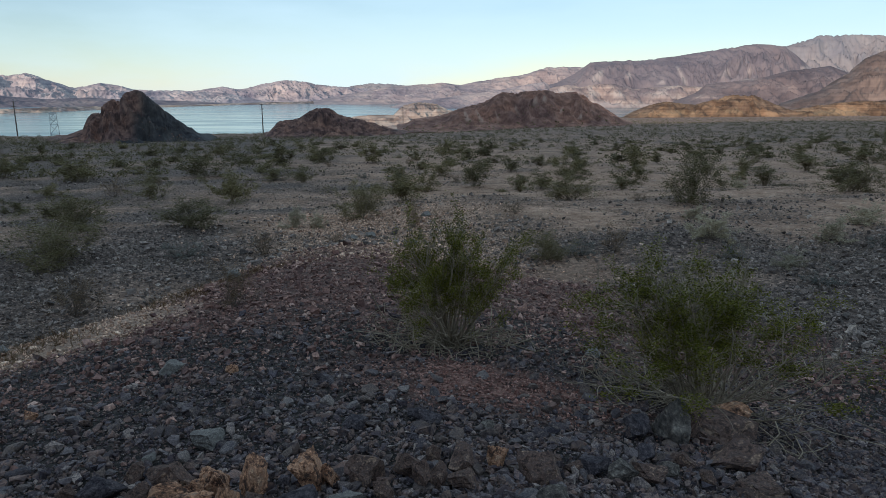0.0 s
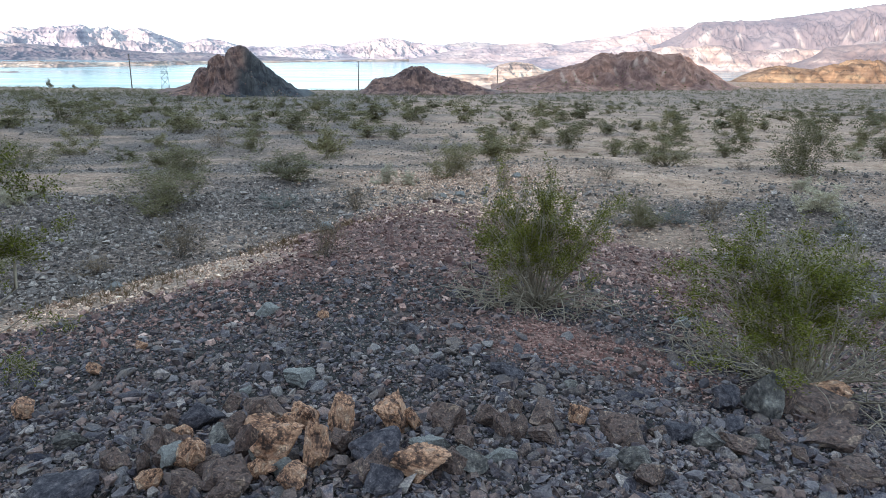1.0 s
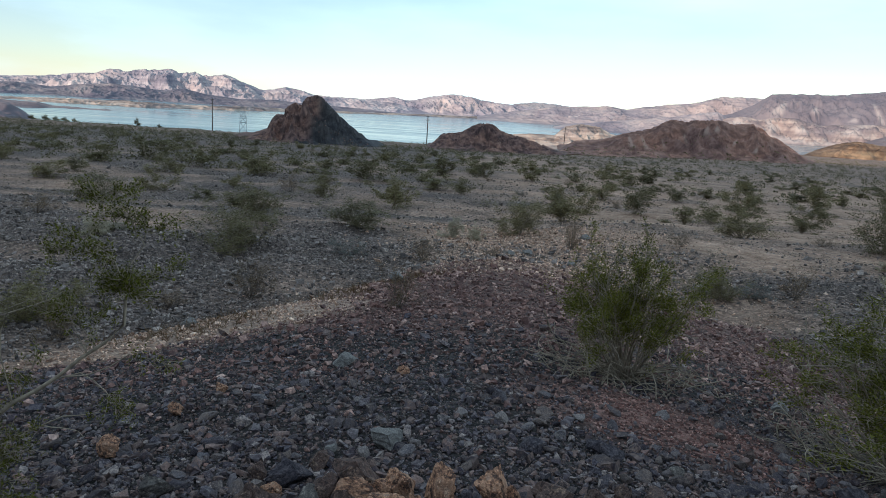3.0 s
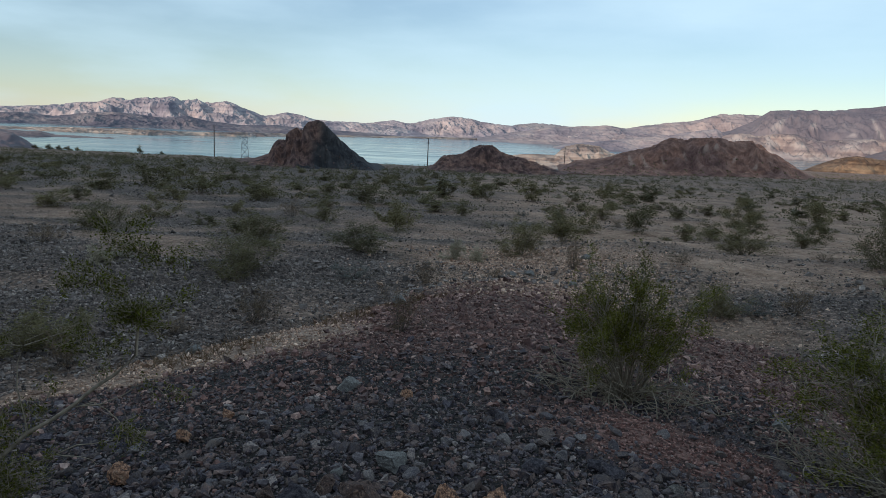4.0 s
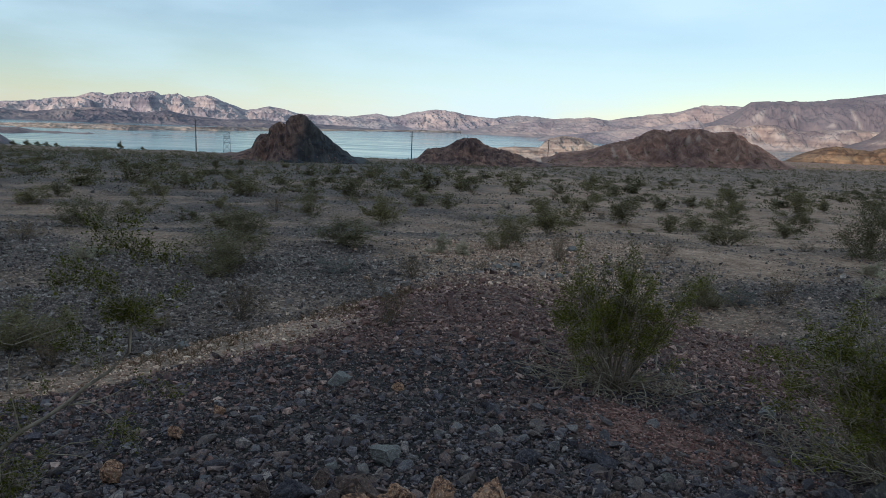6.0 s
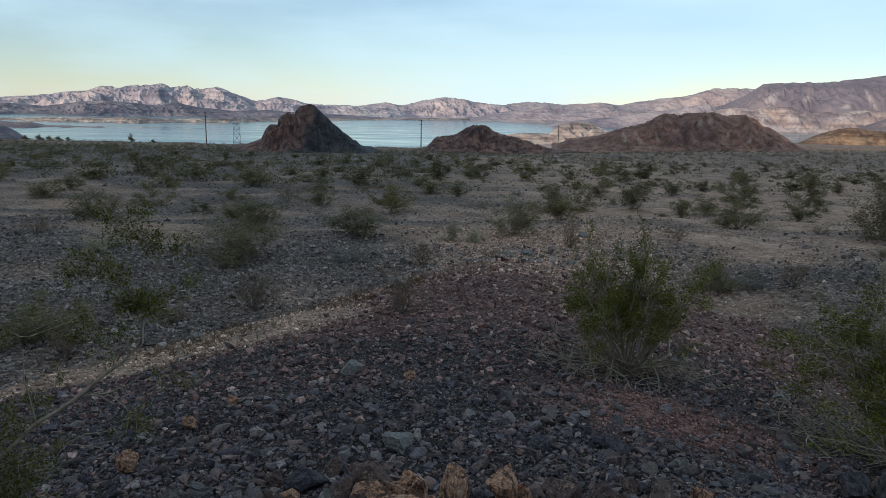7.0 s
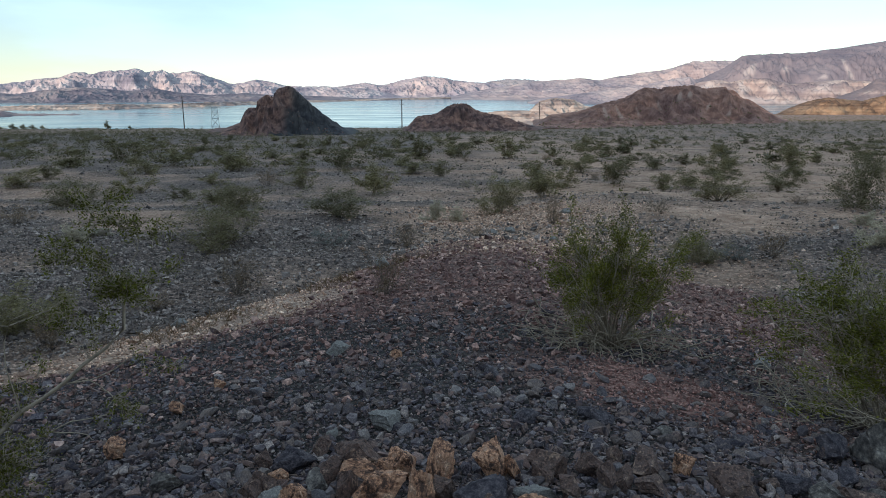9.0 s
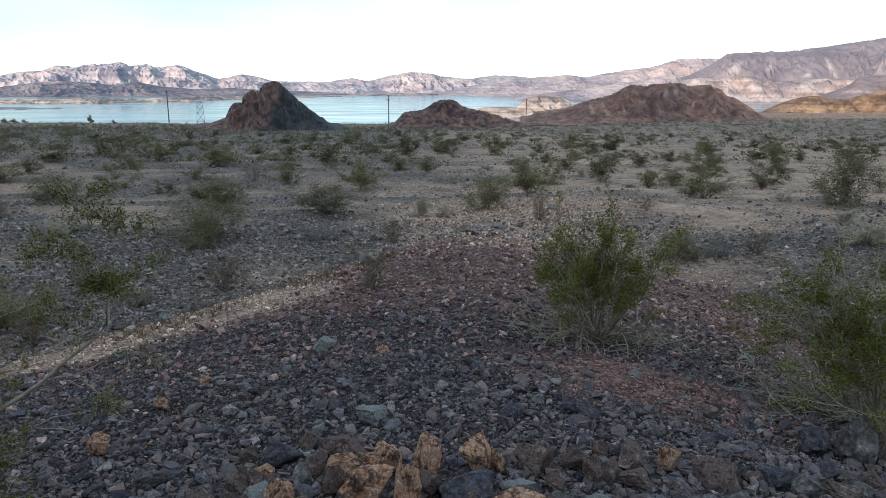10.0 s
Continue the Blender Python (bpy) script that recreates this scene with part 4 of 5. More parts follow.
    # the leafy low shoots at the root
    for i in range(34):
        x, z = rng.uniform(0.34, 0.72), rng.uniform(0.06, 0.62)
        twig([(0.1, 0.06), (0.3 * x + 0.05, 0.6 * z), (x, z)], 0.9, 0.5, 0.0025)
    v, f = tubes(twigs)
    part("branchwork", mesh_of("twigs", v, f, STEM, False), ob)
    tips = np.concatenate(tips)
    lv, lf = leaves(rng, tips[rng.integers(0, len(tips), 19000)], 0.0064, 0.008)
    part("foliage", mesh_of("leaves", lv, lf, CREOSOTE_LEAF), ob, "small bright green leaves in sprays")
    tagged(ob, "leaning creosote bush with one long bare limb", "bush")


leaning_creosote()

KINDS = {
    "c": [shrub_meshes("olive_%d" % i, 30 + i, 20, 5, 1, 7000, 0.0155, 0.035, (10, 74), OLIVE_LEAF, STEM, 0.008, fill=0.15, sides=3) for i in range(4)],
    "g": [shrub_meshes("grey_%d" % i, 40 + i, 18, 3, 0, 2400, 0.018, 0.03, (25, 80), GREY_LEAF, DRY_STEM, 0.008, 0, 0.05, 0.2, sides=3) for i in range(2)],
    "w": [shrub_meshes("pale_%d" % i, 50 + i, 22, 3, 0, 4200, 0.024, 0.035, (15, 84), PALE_LEAF, STEM, 0.006, 0, 0.05, 0.2, sides=3) for i in range(2)],
    "d": [shrub_meshes("dry_%d" % i, 60 + i, 20, 5, 0, 2000, 0.015, 0.03, (10, 70), DRY_LEAF, DRY_STEM, 0.007, 0, 0.06, 0.25, sides=3) for i in range(2)],
}
KINDS["far"] = [shrub_meshes("olive_far_%d" % i, 130 + i, 11, 3, 0, 2800, 0.024, 0.05, (10, 76), OLIVE_LEAF, STEM, 0.009, 0, fill=0.12, sides=3) for i in range(5)]
KINDS["distant"] = [shrub_meshes("olive_distant_%d" % i, 150 + i, 7, 2, 0, 1300, 0.034, 0.06, (10, 76), OLIVE_LEAF, STEM, 0.010, 0, fill=0.1, sides=3) for i in range(5)]
NAMES = {
    "c": ("desert_shrub", "dusty olive-green creosote shrub on the plain", "shrub", "olive shrubs of the plain"),
    "g": ("low_brush", "low grey-green brush growing in gravel", "brush", "low grey brush"),
    "w": ("pale_bush", "small rounded straw-white desert bush", "bush", "pale rounded bushes"),
    "d": ("dry_shrub", "dry brown twiggy shrub, nearly leafless", "shrub", "dry brown shrubs"),
}
plant_rng = random.Random(4)
PLANTED = []


def plant(x, y, w, h, kind):
    name, label, category, group = NAMES[kind]
    w, h = (w * 1.36, h * 0.86) if kind == "c" else (w * 1.15, h * 1.25)
    shrub(name, plant_rng.choice(KINDS[("distant" if y > 62 else "far" if y > 31 else "c") if kind == "c" else kind]), x, y, w, h, plant_rng.uniform(0, 6.28), label, category, group)
    PLANTED.append((x, y, w))


# the shrubs one can tell apart: place, width, height, kind
WASH = [(-5.98, 18.91, 2.0, 1.25, 'c'), (-3.27, 25.03, 2.42, 1.16, 'c'), (-3.28, 40.78, 2.37, 2.04, 'c'), (-2.74, 19.25, 1.14, 0.41, 'g'), (0.17, 24.5, 0.85, 0.62, 'w'), (0.95, 24.4, 0.75, 0.48, 'w'), (-0.66, 18.98, 1.28, 0.56, 'd'), (-4.08, 14.06, 1.13, 0.81, 'd'), (-0.58, 9.02, 0.7, 0.5, 'd'), (-7.46, 11.69, 1.55, 1.07, 'c'), (-6.23, 10.73, 0.97, 0.54, 'd'), (-10.02, 19.22, 0.82, 0.47, 'w'), (-10.03, 20.25, 1.13, 0.23, 'w'), (-3.37, 20.5, 0.52, 0.17, 'g'), (-5.37, 13.07, 0.85, 0.36, 'd')]
MIDDLE = [(2.73, 26.61, 1.78, 1.61, 'c'), (4.01, 21.95, 0.93, 0.84, 'd'), (6.24, 15.36, 1.05, 0.84, 'c'), (7.09, 15.4, 0.86, 0.36, 'g'), (8.01, 15.45, 0.88, 0.61, 'd'), (11.59, 42.81, 2.2, 2.02, 'c'), (12.26, 28.5, 2.06, 1.29, 'c'), (22.64, 53.93, 2.41, 2.6, 'c'), (13.3, 38.91, 1.87, 1.19, 'c'), (15.37, 40.58, 1.8, 1.36, 'c'), (21.53, 41.45, 1.62, 1.85, 'c'), (15.48, 24.25, 1.91, 2.27, 'c'), (7.76, 42.11, 1.77, 1.95, 'c'), (7.6, 22.29, 0.98, 0.31, 'd'), (1.35, 19.24, 0.65, 0.23, 'd')]
LEFT_PLAIN = [(-15.12, 29.5, 2.2, 1.51, 'c'), (-17.24, 40.57, 1.82, 1.64, 'c'), (-13.79, 38.11, 1.34, 0.87, 'c'), (-26.11, 44.13, 2.54, 1.36, 'c'), (-14.44, 23.82, 1.39, 0.69, 'd'), (-10.42, 32.87, 2.29, 1.0, 'c'), (-8.56, 31.25, 1.08, 0.43, 'g'), (-8.07, 43.99, 1.85, 1.41, 'c'), (-10.65, 45.73, 1.55, 1.09, 'd'), (-1.49, 55.86, 2.77, 1.11, 'c'), (0.76, 52.34, 1.73, 1.38, 'c'), (-1.34, 72.01, 4.16, 2.37, 'c'), (-7.56, 60.36, 3.01, 2.41, 'c'), (-16.16, 59.17, 3.8, 2.43, 'c'), (-23.47, 63.93, 3.37, 2.25, 'c'), (-32.47, 73.08, 3.95, 2.6, 'c'), (-32.25, 62.17, 3.46, 1.85, 'c'), (-5.3, 78.23, 3.23, 2.2, 'c')]
RIGHT_PLAIN = [(8.61, 73.87, 3.06, 2.33, 'c'), (3.49, 74.45, 2.46, 1.84, 'c'), (18.59, 81.96, 2.77, 2.35, 'c'), (24.07, 84.7, 3.63, 2.18, 'c'), (29.71, 56.16, 2.62, 2.36, 'c'), (11.09, 16.14, 1.22, 0.62, 'w'), (10.63, 14.35, 0.89, 0.33, 'g'), (14.31, 15.37, 0.91, 0.49, 'w'), (16.67, 16.87, 1.08, 0.59, 'w'), (10.7, 12.55, 0.72, 0.36, 'w'), (10.23, 11.01, 0.76, 0.33, 'g'), (28.88, 31.31, 2.45, 1.58, 'c'), (27.66, 35.81, 2.05, 1.42, 'c'), (41.6, 49.06, 3.17, 1.59, 'c'), (14.73, 14.23, 0.85, 0.42, 'g'), (12.77, 19.52, 0.77, 0.31, 'w'), (13.91, 25.42, 0.96, 0.34, 'd'), (54.24, 56.03, 3.84, 2.56, 'c')]
for row in WASH + MIDDLE + LEFT_PLAIN + RIGHT_PLAIN:
    plant(*row)

# between them, and on across the plain
tries = 0
while len(PLANTED) < 290 and tries < 20000:
    tries += 1
    y = plant_rng.uniform(24, 120)
    x = plant_rng.uniform(-0.85, 1.2) * y
    if y < 120 * plant_rng.random() ** 0.5 * 0.55 or any((x - a) ** 2 + (y - b) ** 2 < (1.6 + 0.5 * c + y * 0.012) ** 2 for a, b, c in PLANTED):
        continue
    kind = plant_rng.choice("cccccccdgw")
    s = plant_rng.uniform(0.7, 1.25)
    w, h = {"c": (1.9, 1.25), "d": (1.1, 0.6), "g": (1.0, 0.4), "w": (0.8, 0.42)}[kind]
    plant(x, y, w * s * (1.25 if y > 60 else 1), h * s, kind)


def far_brush():
    """The countless shrubs of the far plain."""
    rng = np.random.default_rng(77)
    n = 10500
    y = 62 + 238 * rng.uniform(0, 1, n) ** 0.9
    x = rng.uniform(-0.9, 1.25, n) * y
    far = rng.uniform(0, 1, n) < 0.12
    y = np.where(far, rng.uniform(262, 620, n), y)
    x = np.where(far, rng.uniform(0.46, 1.2, n) * y, x)
    hit = (np.abs(x / y + 0.2) < 0.095) & (y > 140) | (np.abs(x / y - 0.06) < 0.09) & (y > 205) | (np.abs(x / y - 0.34) < 0.17) & (y > 233) | (y > 266) & (x < 0.45 * y)
    hit |= ~far & (rng.uniform(0, 1, n) < (0.3 + 0.35 * smooth(150, 80, y)) * smooth(-0.15, 0.1, x / y))
    x, y = x[~hit], y[~hit]
    n = len(x)
    z = ground_z(x, y)
    w, h = rng.uniform(0.9, 2.3, n), rng.uniform(0.45, 1.3, n) * np.interp(y, [180, 250], [1, 0.6])
    k = 24
    c = rng.normal(0, 1, (n, k, 3))
    c *= 0.5 * rng.uniform(0, 1, (n, k, 1)) ** 0.4 / np.linalg.norm(c, axis=2, keepdims=True)
    c *= 1 + 0.35 * rng.normal(0, 1, (n, 1, 3))
    c[:, :, 2] = np.abs(c[:, :, 2]) * 1.5
    c *= np.stack([w, w, h], 1)[:, None]
    c += np.stack([x, y, z], 1)[:, None]
    v, f = leaves(rng, c.reshape(-1, 3), 0.125, 0.03, 0.5)
    ob = new("far_shrubs", mesh_of("far_shrubs", v, f, OLIVE_LEAF))
    tagged(ob, "dusty olive shrubs dotting the far plain", "shrubs", kind="stuff")


far_brush()


def grass_tufts():
    """Dry straw tufts and orange stubble along the rim of the ridge."""
    rng = np.random.default_rng(88)
    n = 900
    y = rng.uniform(7.5, 15, n)
    x = np.interp(y, LEFT_Y, LEFT_X) + rng.normal(0.7, 0.6, n)
    keep = vnoise(x * 1.1, y * 1.1, 91) > 0.15
    x, y = x[keep], y[keep]
    base = np.stack([x, y, ground_z(x, y)], 1)
    paths = []
    for p in base:
        for _ in range(3):
            d = rng.normal(0, 0.5, 3) + (0, 0, 1)
            paths.append((grow(rng, p, d / np.linalg.norm(d), rng.uniform(0.06, 0.2), 4, 0.2, -0.05), 0.003, 0.001))
    v, f = tubes(paths, 3)
    tagged(new("dry_grass", mesh_of("dry_grass", v, f, DRY_GRASS, False)), "short dry orange-brown grass stubble on the rim", "grass", kind="stuff")


DRY_GRASS = leaf_mat("dry_grass_straw", (0.16, 0.085, 0.035), (0.24, 0.145, 0.07), (0.34, 0.25, 0.15))
grass_tufts()


# ---- rocks and stones ----
def rock_mesh(name, seed, material, cuts_in=4, ragged=0.06):
    """An angular broken rock about one unit across, cut by fracture planes."""
    rng = np.random.default_rng(seed)
    bm = bmesh.new()
    bmesh.ops.create_icosphere(bm, subdivisions=cuts_in, radius=0.62)
    cuts = []
    for i in range(20):
        d = rng.normal(0, 1, 3)
        cuts.append((d / np.linalg.norm(d), rng.uniform(0.24, 0.48)))
    for v in bm.verts:
        p = np.array(v.co)
        for d, h in cuts:
            over = p @ d - h
            if over > 0:
                p = p - d * over
        q = Vector(p)
        grain = noise.fractal(q * 5.5 + Vector((seed, 0, 0)), 1.0, 2.0, 4)
        beds = noise.noise(Vector((q.x * 2.5, q.y * 2.5, q.z * 9 + seed)))
        near_two = noise.voronoi(q * 3.4 + Vector((seed * 1.7, grain * 0.25, seed)))[0]
        crack = max(0, 1 - (near_two[1] - near_two[0]) / 0.16)
        block = noise.cell(q * 3.0 + Vector((0.3 * grain, seed, 0)))
        v.co = q * (1 + ragged * grain + 0.03 * beds + 0.05 * block - 0.10 * crack)
    me = bpy.data.meshes.new(name)
    bm.to_mesh(me)
    bm.free()
    for p in me.polygons:
        p.use_smooth = False
    me.materials.append(material)
    return me


ROCK_KIND = {"o": (OCHRE_ROCK, "rough ochre-crusted brown rock lying on the ridge"), "b": (BROWN_ROCK, "angular dark brown rock lying among gravel"), "p": (PURPLE_ROCK, "flat dark purple stone lying among gravel"), "g": (GREY_ROCK, "angular grey rock lying on the ridge"), "w": (WHITE_ROCK, "pale whitish stone lying among dark gravel")}
ROCK_MESH = {k: [rock_mesh("rock_%s%d" % (k, i), 100 + 7 * i + ord(k), ROCK_KIND[k][0], 5 if k == "o" else 4, 0.06 if k == "o" else 0.04) for i in range(4)] for k in ROCK_KIND}
rock_rng = random.Random(9)


def rock(x, y, w, h, kind):
    ob = new("rock", ROCK_MESH[kind][rock_rng.randrange(4)])
    w, hh = w * 1.12, max(h * 1.12, 0.05)
    ob.matrix_world = Matrix.Translation((x, y, at_ground(x, y) + hh * 0.34)) @ Matrix.Rotation(rock_rng.uniform(0, 6.28), 4, "Z") @ Matrix.Diagonal((w, w * rock_rng.uniform(0.7, 0.95), hh, 1)) @ Matrix.Rotation(rock_rng.uniform(-0.5, 0.5), 4, "X")
    tagged(ob, ROCK_KIND[kind][1], "rock", "loose rocks on the ridge")


RIM_ROCKS = [(-0.19, 2.36, 0.19, 0.24, 'o'), (-0.03, 2.35, 0.15, 0.22, 'o'), (-0.52, 2.40, 0.15, 0.20, 'o'), (-0.66, 2.43, 0.08, 0.10, 'b'), (0.28, 2.68, 0.17, 0.21, 'o'), (0.36, 2.70, 0.09, 0.13, 'o'), (0.04, 2.62, 0.13, 0.23, 'o'), (-0.10, 2.66, 0.13, 0.20, 'o'), (0.20, 2.38, 0.30, 0.17, 'p'), (-0.32, 2.86, 0.26, 0.18, 'b'), (-0.62, 2.90, 0.19, 0.15, 'p'), (-0.32, 2.70, 0.22, 0.11, 'o'), (-0.18, 2.74, 0.16, 0.10, 'o'), (-0.33, 2.46, 0.13, 0.20, 'b'), (0.36, 2.23, 0.22, 0.16, 'o'), (0.20, 2.22, 0.15, 0.14, 'b'), (-0.10, 2.19, 0.12, 0.14, 'o'), (-0.33, 2.22, 0.20, 0.15, 'b'), (-0.66, 2.26, 0.11, 0.12, 'o'), (-0.50, 2.22, 0.16, 0.11, 'b'), (-0.98, 2.28, 0.26, 0.12, 'p'), (-0.86, 2.46, 0.18, 0.12, 'b'), (0.55, 2.74, 0.20, 0.17, 'b'), (0.72, 2.74, 0.15, 0.14, 'b'), (0.76, 2.62, 0.15, 0.15, 'b'), (0.30, 2.84, 0.14, 0.09, 'b'), (-0.34, 2.13, 0.14, 0.10, 'b'), (0.05, 2.45, 0.14, 0.14, 'b'), (0.50, 2.27, 0.14, 0.13, 'b')]
RIDGE_ROCKS = [(1.15, 2.78, 0.10, 0.14, 'o'), (0.98, 2.78, 0.20, 0.11, 'b'), (1.30, 2.66, 0.22, 0.14, 'b'), (2.36, 3.28, 0.22, 0.28, 'g'), (2.52, 3.36, 0.24, 0.26, 'b'), (2.86, 3.56, 0.50, 0.26, 'b'), (3.06, 3.76, 0.36, 0.24, 'o'), (2.2, 3.36, 0.24, 0.2, 'p'), (2.56, 2.9, 0.34, 0.16, 'b'), (2.37, 2.5, 0.24, 0.14, 'b'), (-1.64, 3.28, 0.15, 0.14, 'o'), (-0.25, 3.42, 0.19, 0.14, 'w'), (-0.51, 3.3, 0.08, 0.08, 'w'), (-0.78, 5.52, 0.20, 0.15, 'w'), (-0.25, 5.03, 0.13, 0.1, 'o'), (3.11, 5.95, 0.18, 0.15, 'w'), (-1.59, 4.02, 0.12, 0.1, 'o'), (0.87, 2.9, 0.11, 0.11, 'b'), (-1.47, 4.5, 0.1, 0.09, 'o'), (0.55, 3.5, 0.16, 0.10, 'p'), (0.97, 3.55, 0.20, 0.10, 'p'), (0.92, 3.62, 0.14, 0.08, 'p'), (1.29, 3.41, 0.12, 0.07, 'g'), (-1.18, 2.75, 0.16, 0.1, 'g'), (-0.78, 2.95, 0.12, 0.1, 'b'), (-0.52, 3.1, 0.15, 0.11, 'b'), (1.62, 2.74, 0.16, 0.11, 'p'), (1.84, 2.62, 0.18, 0.12, 'b')]
LOOSE_ROCKS = [(0.24, 2.16, 0.2, 0.11, 'p'), (1.29, 2.24, 0.17, 0.12, 'b'), (1.74, 2.63, 0.15, 0.12, 'g'), (2.48, 20.66, 0.35, 0.22, 'w'), (1.9, 19.9, 0.3, 0.2, 'w'), (-0.89, 12.92, 0.3, 0.26, 'w'), (-3.3, 8.68, 0.2, 0.14, 'w'), (-2.92, 10.0, 0.18, 0.12, 'w'), (3.4, 18.3, 0.28, 0.2, 'w'), (4.9, 24.5, 0.4, 0.25, 'w')]
for row in RIM_ROCKS + RIDGE_ROCKS + LOOSE_ROCKS:
    rock(*row)
# the broken ledge along the brow, its rocks close together
for i in range(26):
    x = rock_rng.uniform(-0.75, 0.75)
    rock(x, 2.46 + 0.25 * x * x + rock_rng.uniform(-0.28, 0.22), rock_rng.uniform(0.09, 0.17), rock_rng.uniform(0.07, 0.15), rock_rng.choice("bgbgwob"))
for i in range(10):
    rock(rock_rng.uniform(0.8, 2.2), rock_rng.uniform(2.3, 3.0), rock_rng.uniform(0.09, 0.16), rock_rng.uniform(0.06, 0.12), rock_rng.choice("bpgb"))

GOLD = (1 + 5 ** 0.5) / 2
ICO = np.array([(-1, GOLD, 0), (1, GOLD, 0), (-1, -GOLD, 0), (1, -GOLD, 0), (0, -1, GOLD), (0, 1, GOLD), (0, -1, -GOLD), (0, 1, -GOLD), (GOLD, 0, -1), (GOLD, 0, 1), (-GOLD, 0, -1), (-GOLD, 0, 1)]) / 1.75
ICO_F = np.array([0, 11, 5, 0, 5, 1, 0, 1, 7, 0, 7, 10, 0, 10, 11, 1, 5, 9, 5, 11, 4, 11, 10, 2, 10, 7, 6, 7, 1, 8, 3, 9, 4, 3, 4, 2, 3, 2, 6, 3, 6, 8, 3, 8, 9, 4, 9, 5, 2, 4, 11, 6, 2, 10, 8, 6, 7, 9, 8, 1]).reshape(20, 3)
BOX = np.array([(x, y, z) for x in (-1, 1) for y in (-1, 1) for z in (-1, 1)]) * 0.66
BOX_F = np.array([0, 1, 3, 0, 3, 2, 4, 6, 7, 4, 7, 5, 0, 4, 5, 0, 5, 1, 2, 3, 7, 2, 7, 6, 0, 2, 6, 0, 6, 4, 1, 5, 7, 1, 7, 3]).reshape(12, 3)


def stones(name, label, rng, x, y, size, material, flat=(0.42, 1.0), grade="near"):
    """A spread of broken stones, each an uneven faceted lump, a third sunk in the ground."""
    n = len(x)
    base, base_f = {"near": (ICO, ICO_F), "middle": (BOX, BOX_F), "far": (OCT, OCT_F)}[grade]
    k = len(base)
    v = base[None] * (1 + rng.normal(0, 0.15, (n, k, 1))) + rng.normal(0, 0.2 if grade == "middle" else 0.13, (n, k, 3))
    # broken faces: press each stone against two planes
    for _ in range(5):
        d = rng.normal(0, 1, (n, 1, 3))
        d /= np.linalg.norm(d, axis=2, keepdims=True)
        over = np.maximum((v * d).sum(2, keepdims=True) - rng.uniform(0.38, 0.72, (n, 1, 1)), 0)
        v = v - d * over
    v = v * np.stack([np.ones(n), rng.uniform(0.55, 0.95, n), rng.uniform(*flat, n)], 1)[:, None]
    lean = rng.normal(0, 0.5, n)[:, None]
    y1, z1 = v[..., 1] * np.cos(lean) - v[..., 2] * np.sin(lean), v[..., 1] * np.sin(lean) + v[..., 2] * np.cos(lean)
    turn = rng.uniform(0, 6.283, n)[:, None]
    x1, y1 = v[..., 0] * np.cos(turn) - y1 * np.sin(turn), v[..., 0] * np.sin(turn) + y1 * np.cos(turn)
    v = np.stack([x1, y1, z1], 2) * size[:, None, None] * 0.5
    v += np.stack([x, y, ground_z(x, y) + size * 0.17], 1)[:, None]
    f = (np.arange(n) * k)[:, None, None] + base_f[None]
    tagged(new(name, mesh_of(name, v.reshape(-1, 3), f.reshape(-1, 3), material)), label, "stones", kind="stuff")


def spread(rng, n, y0, y1, u0=-0.80, u1=1.08):
    y = np.exp(rng.uniform(np.log(y0), np.log(y1), n))
    return rng.uniform(u0, u1, n) * (y + 0.4), y


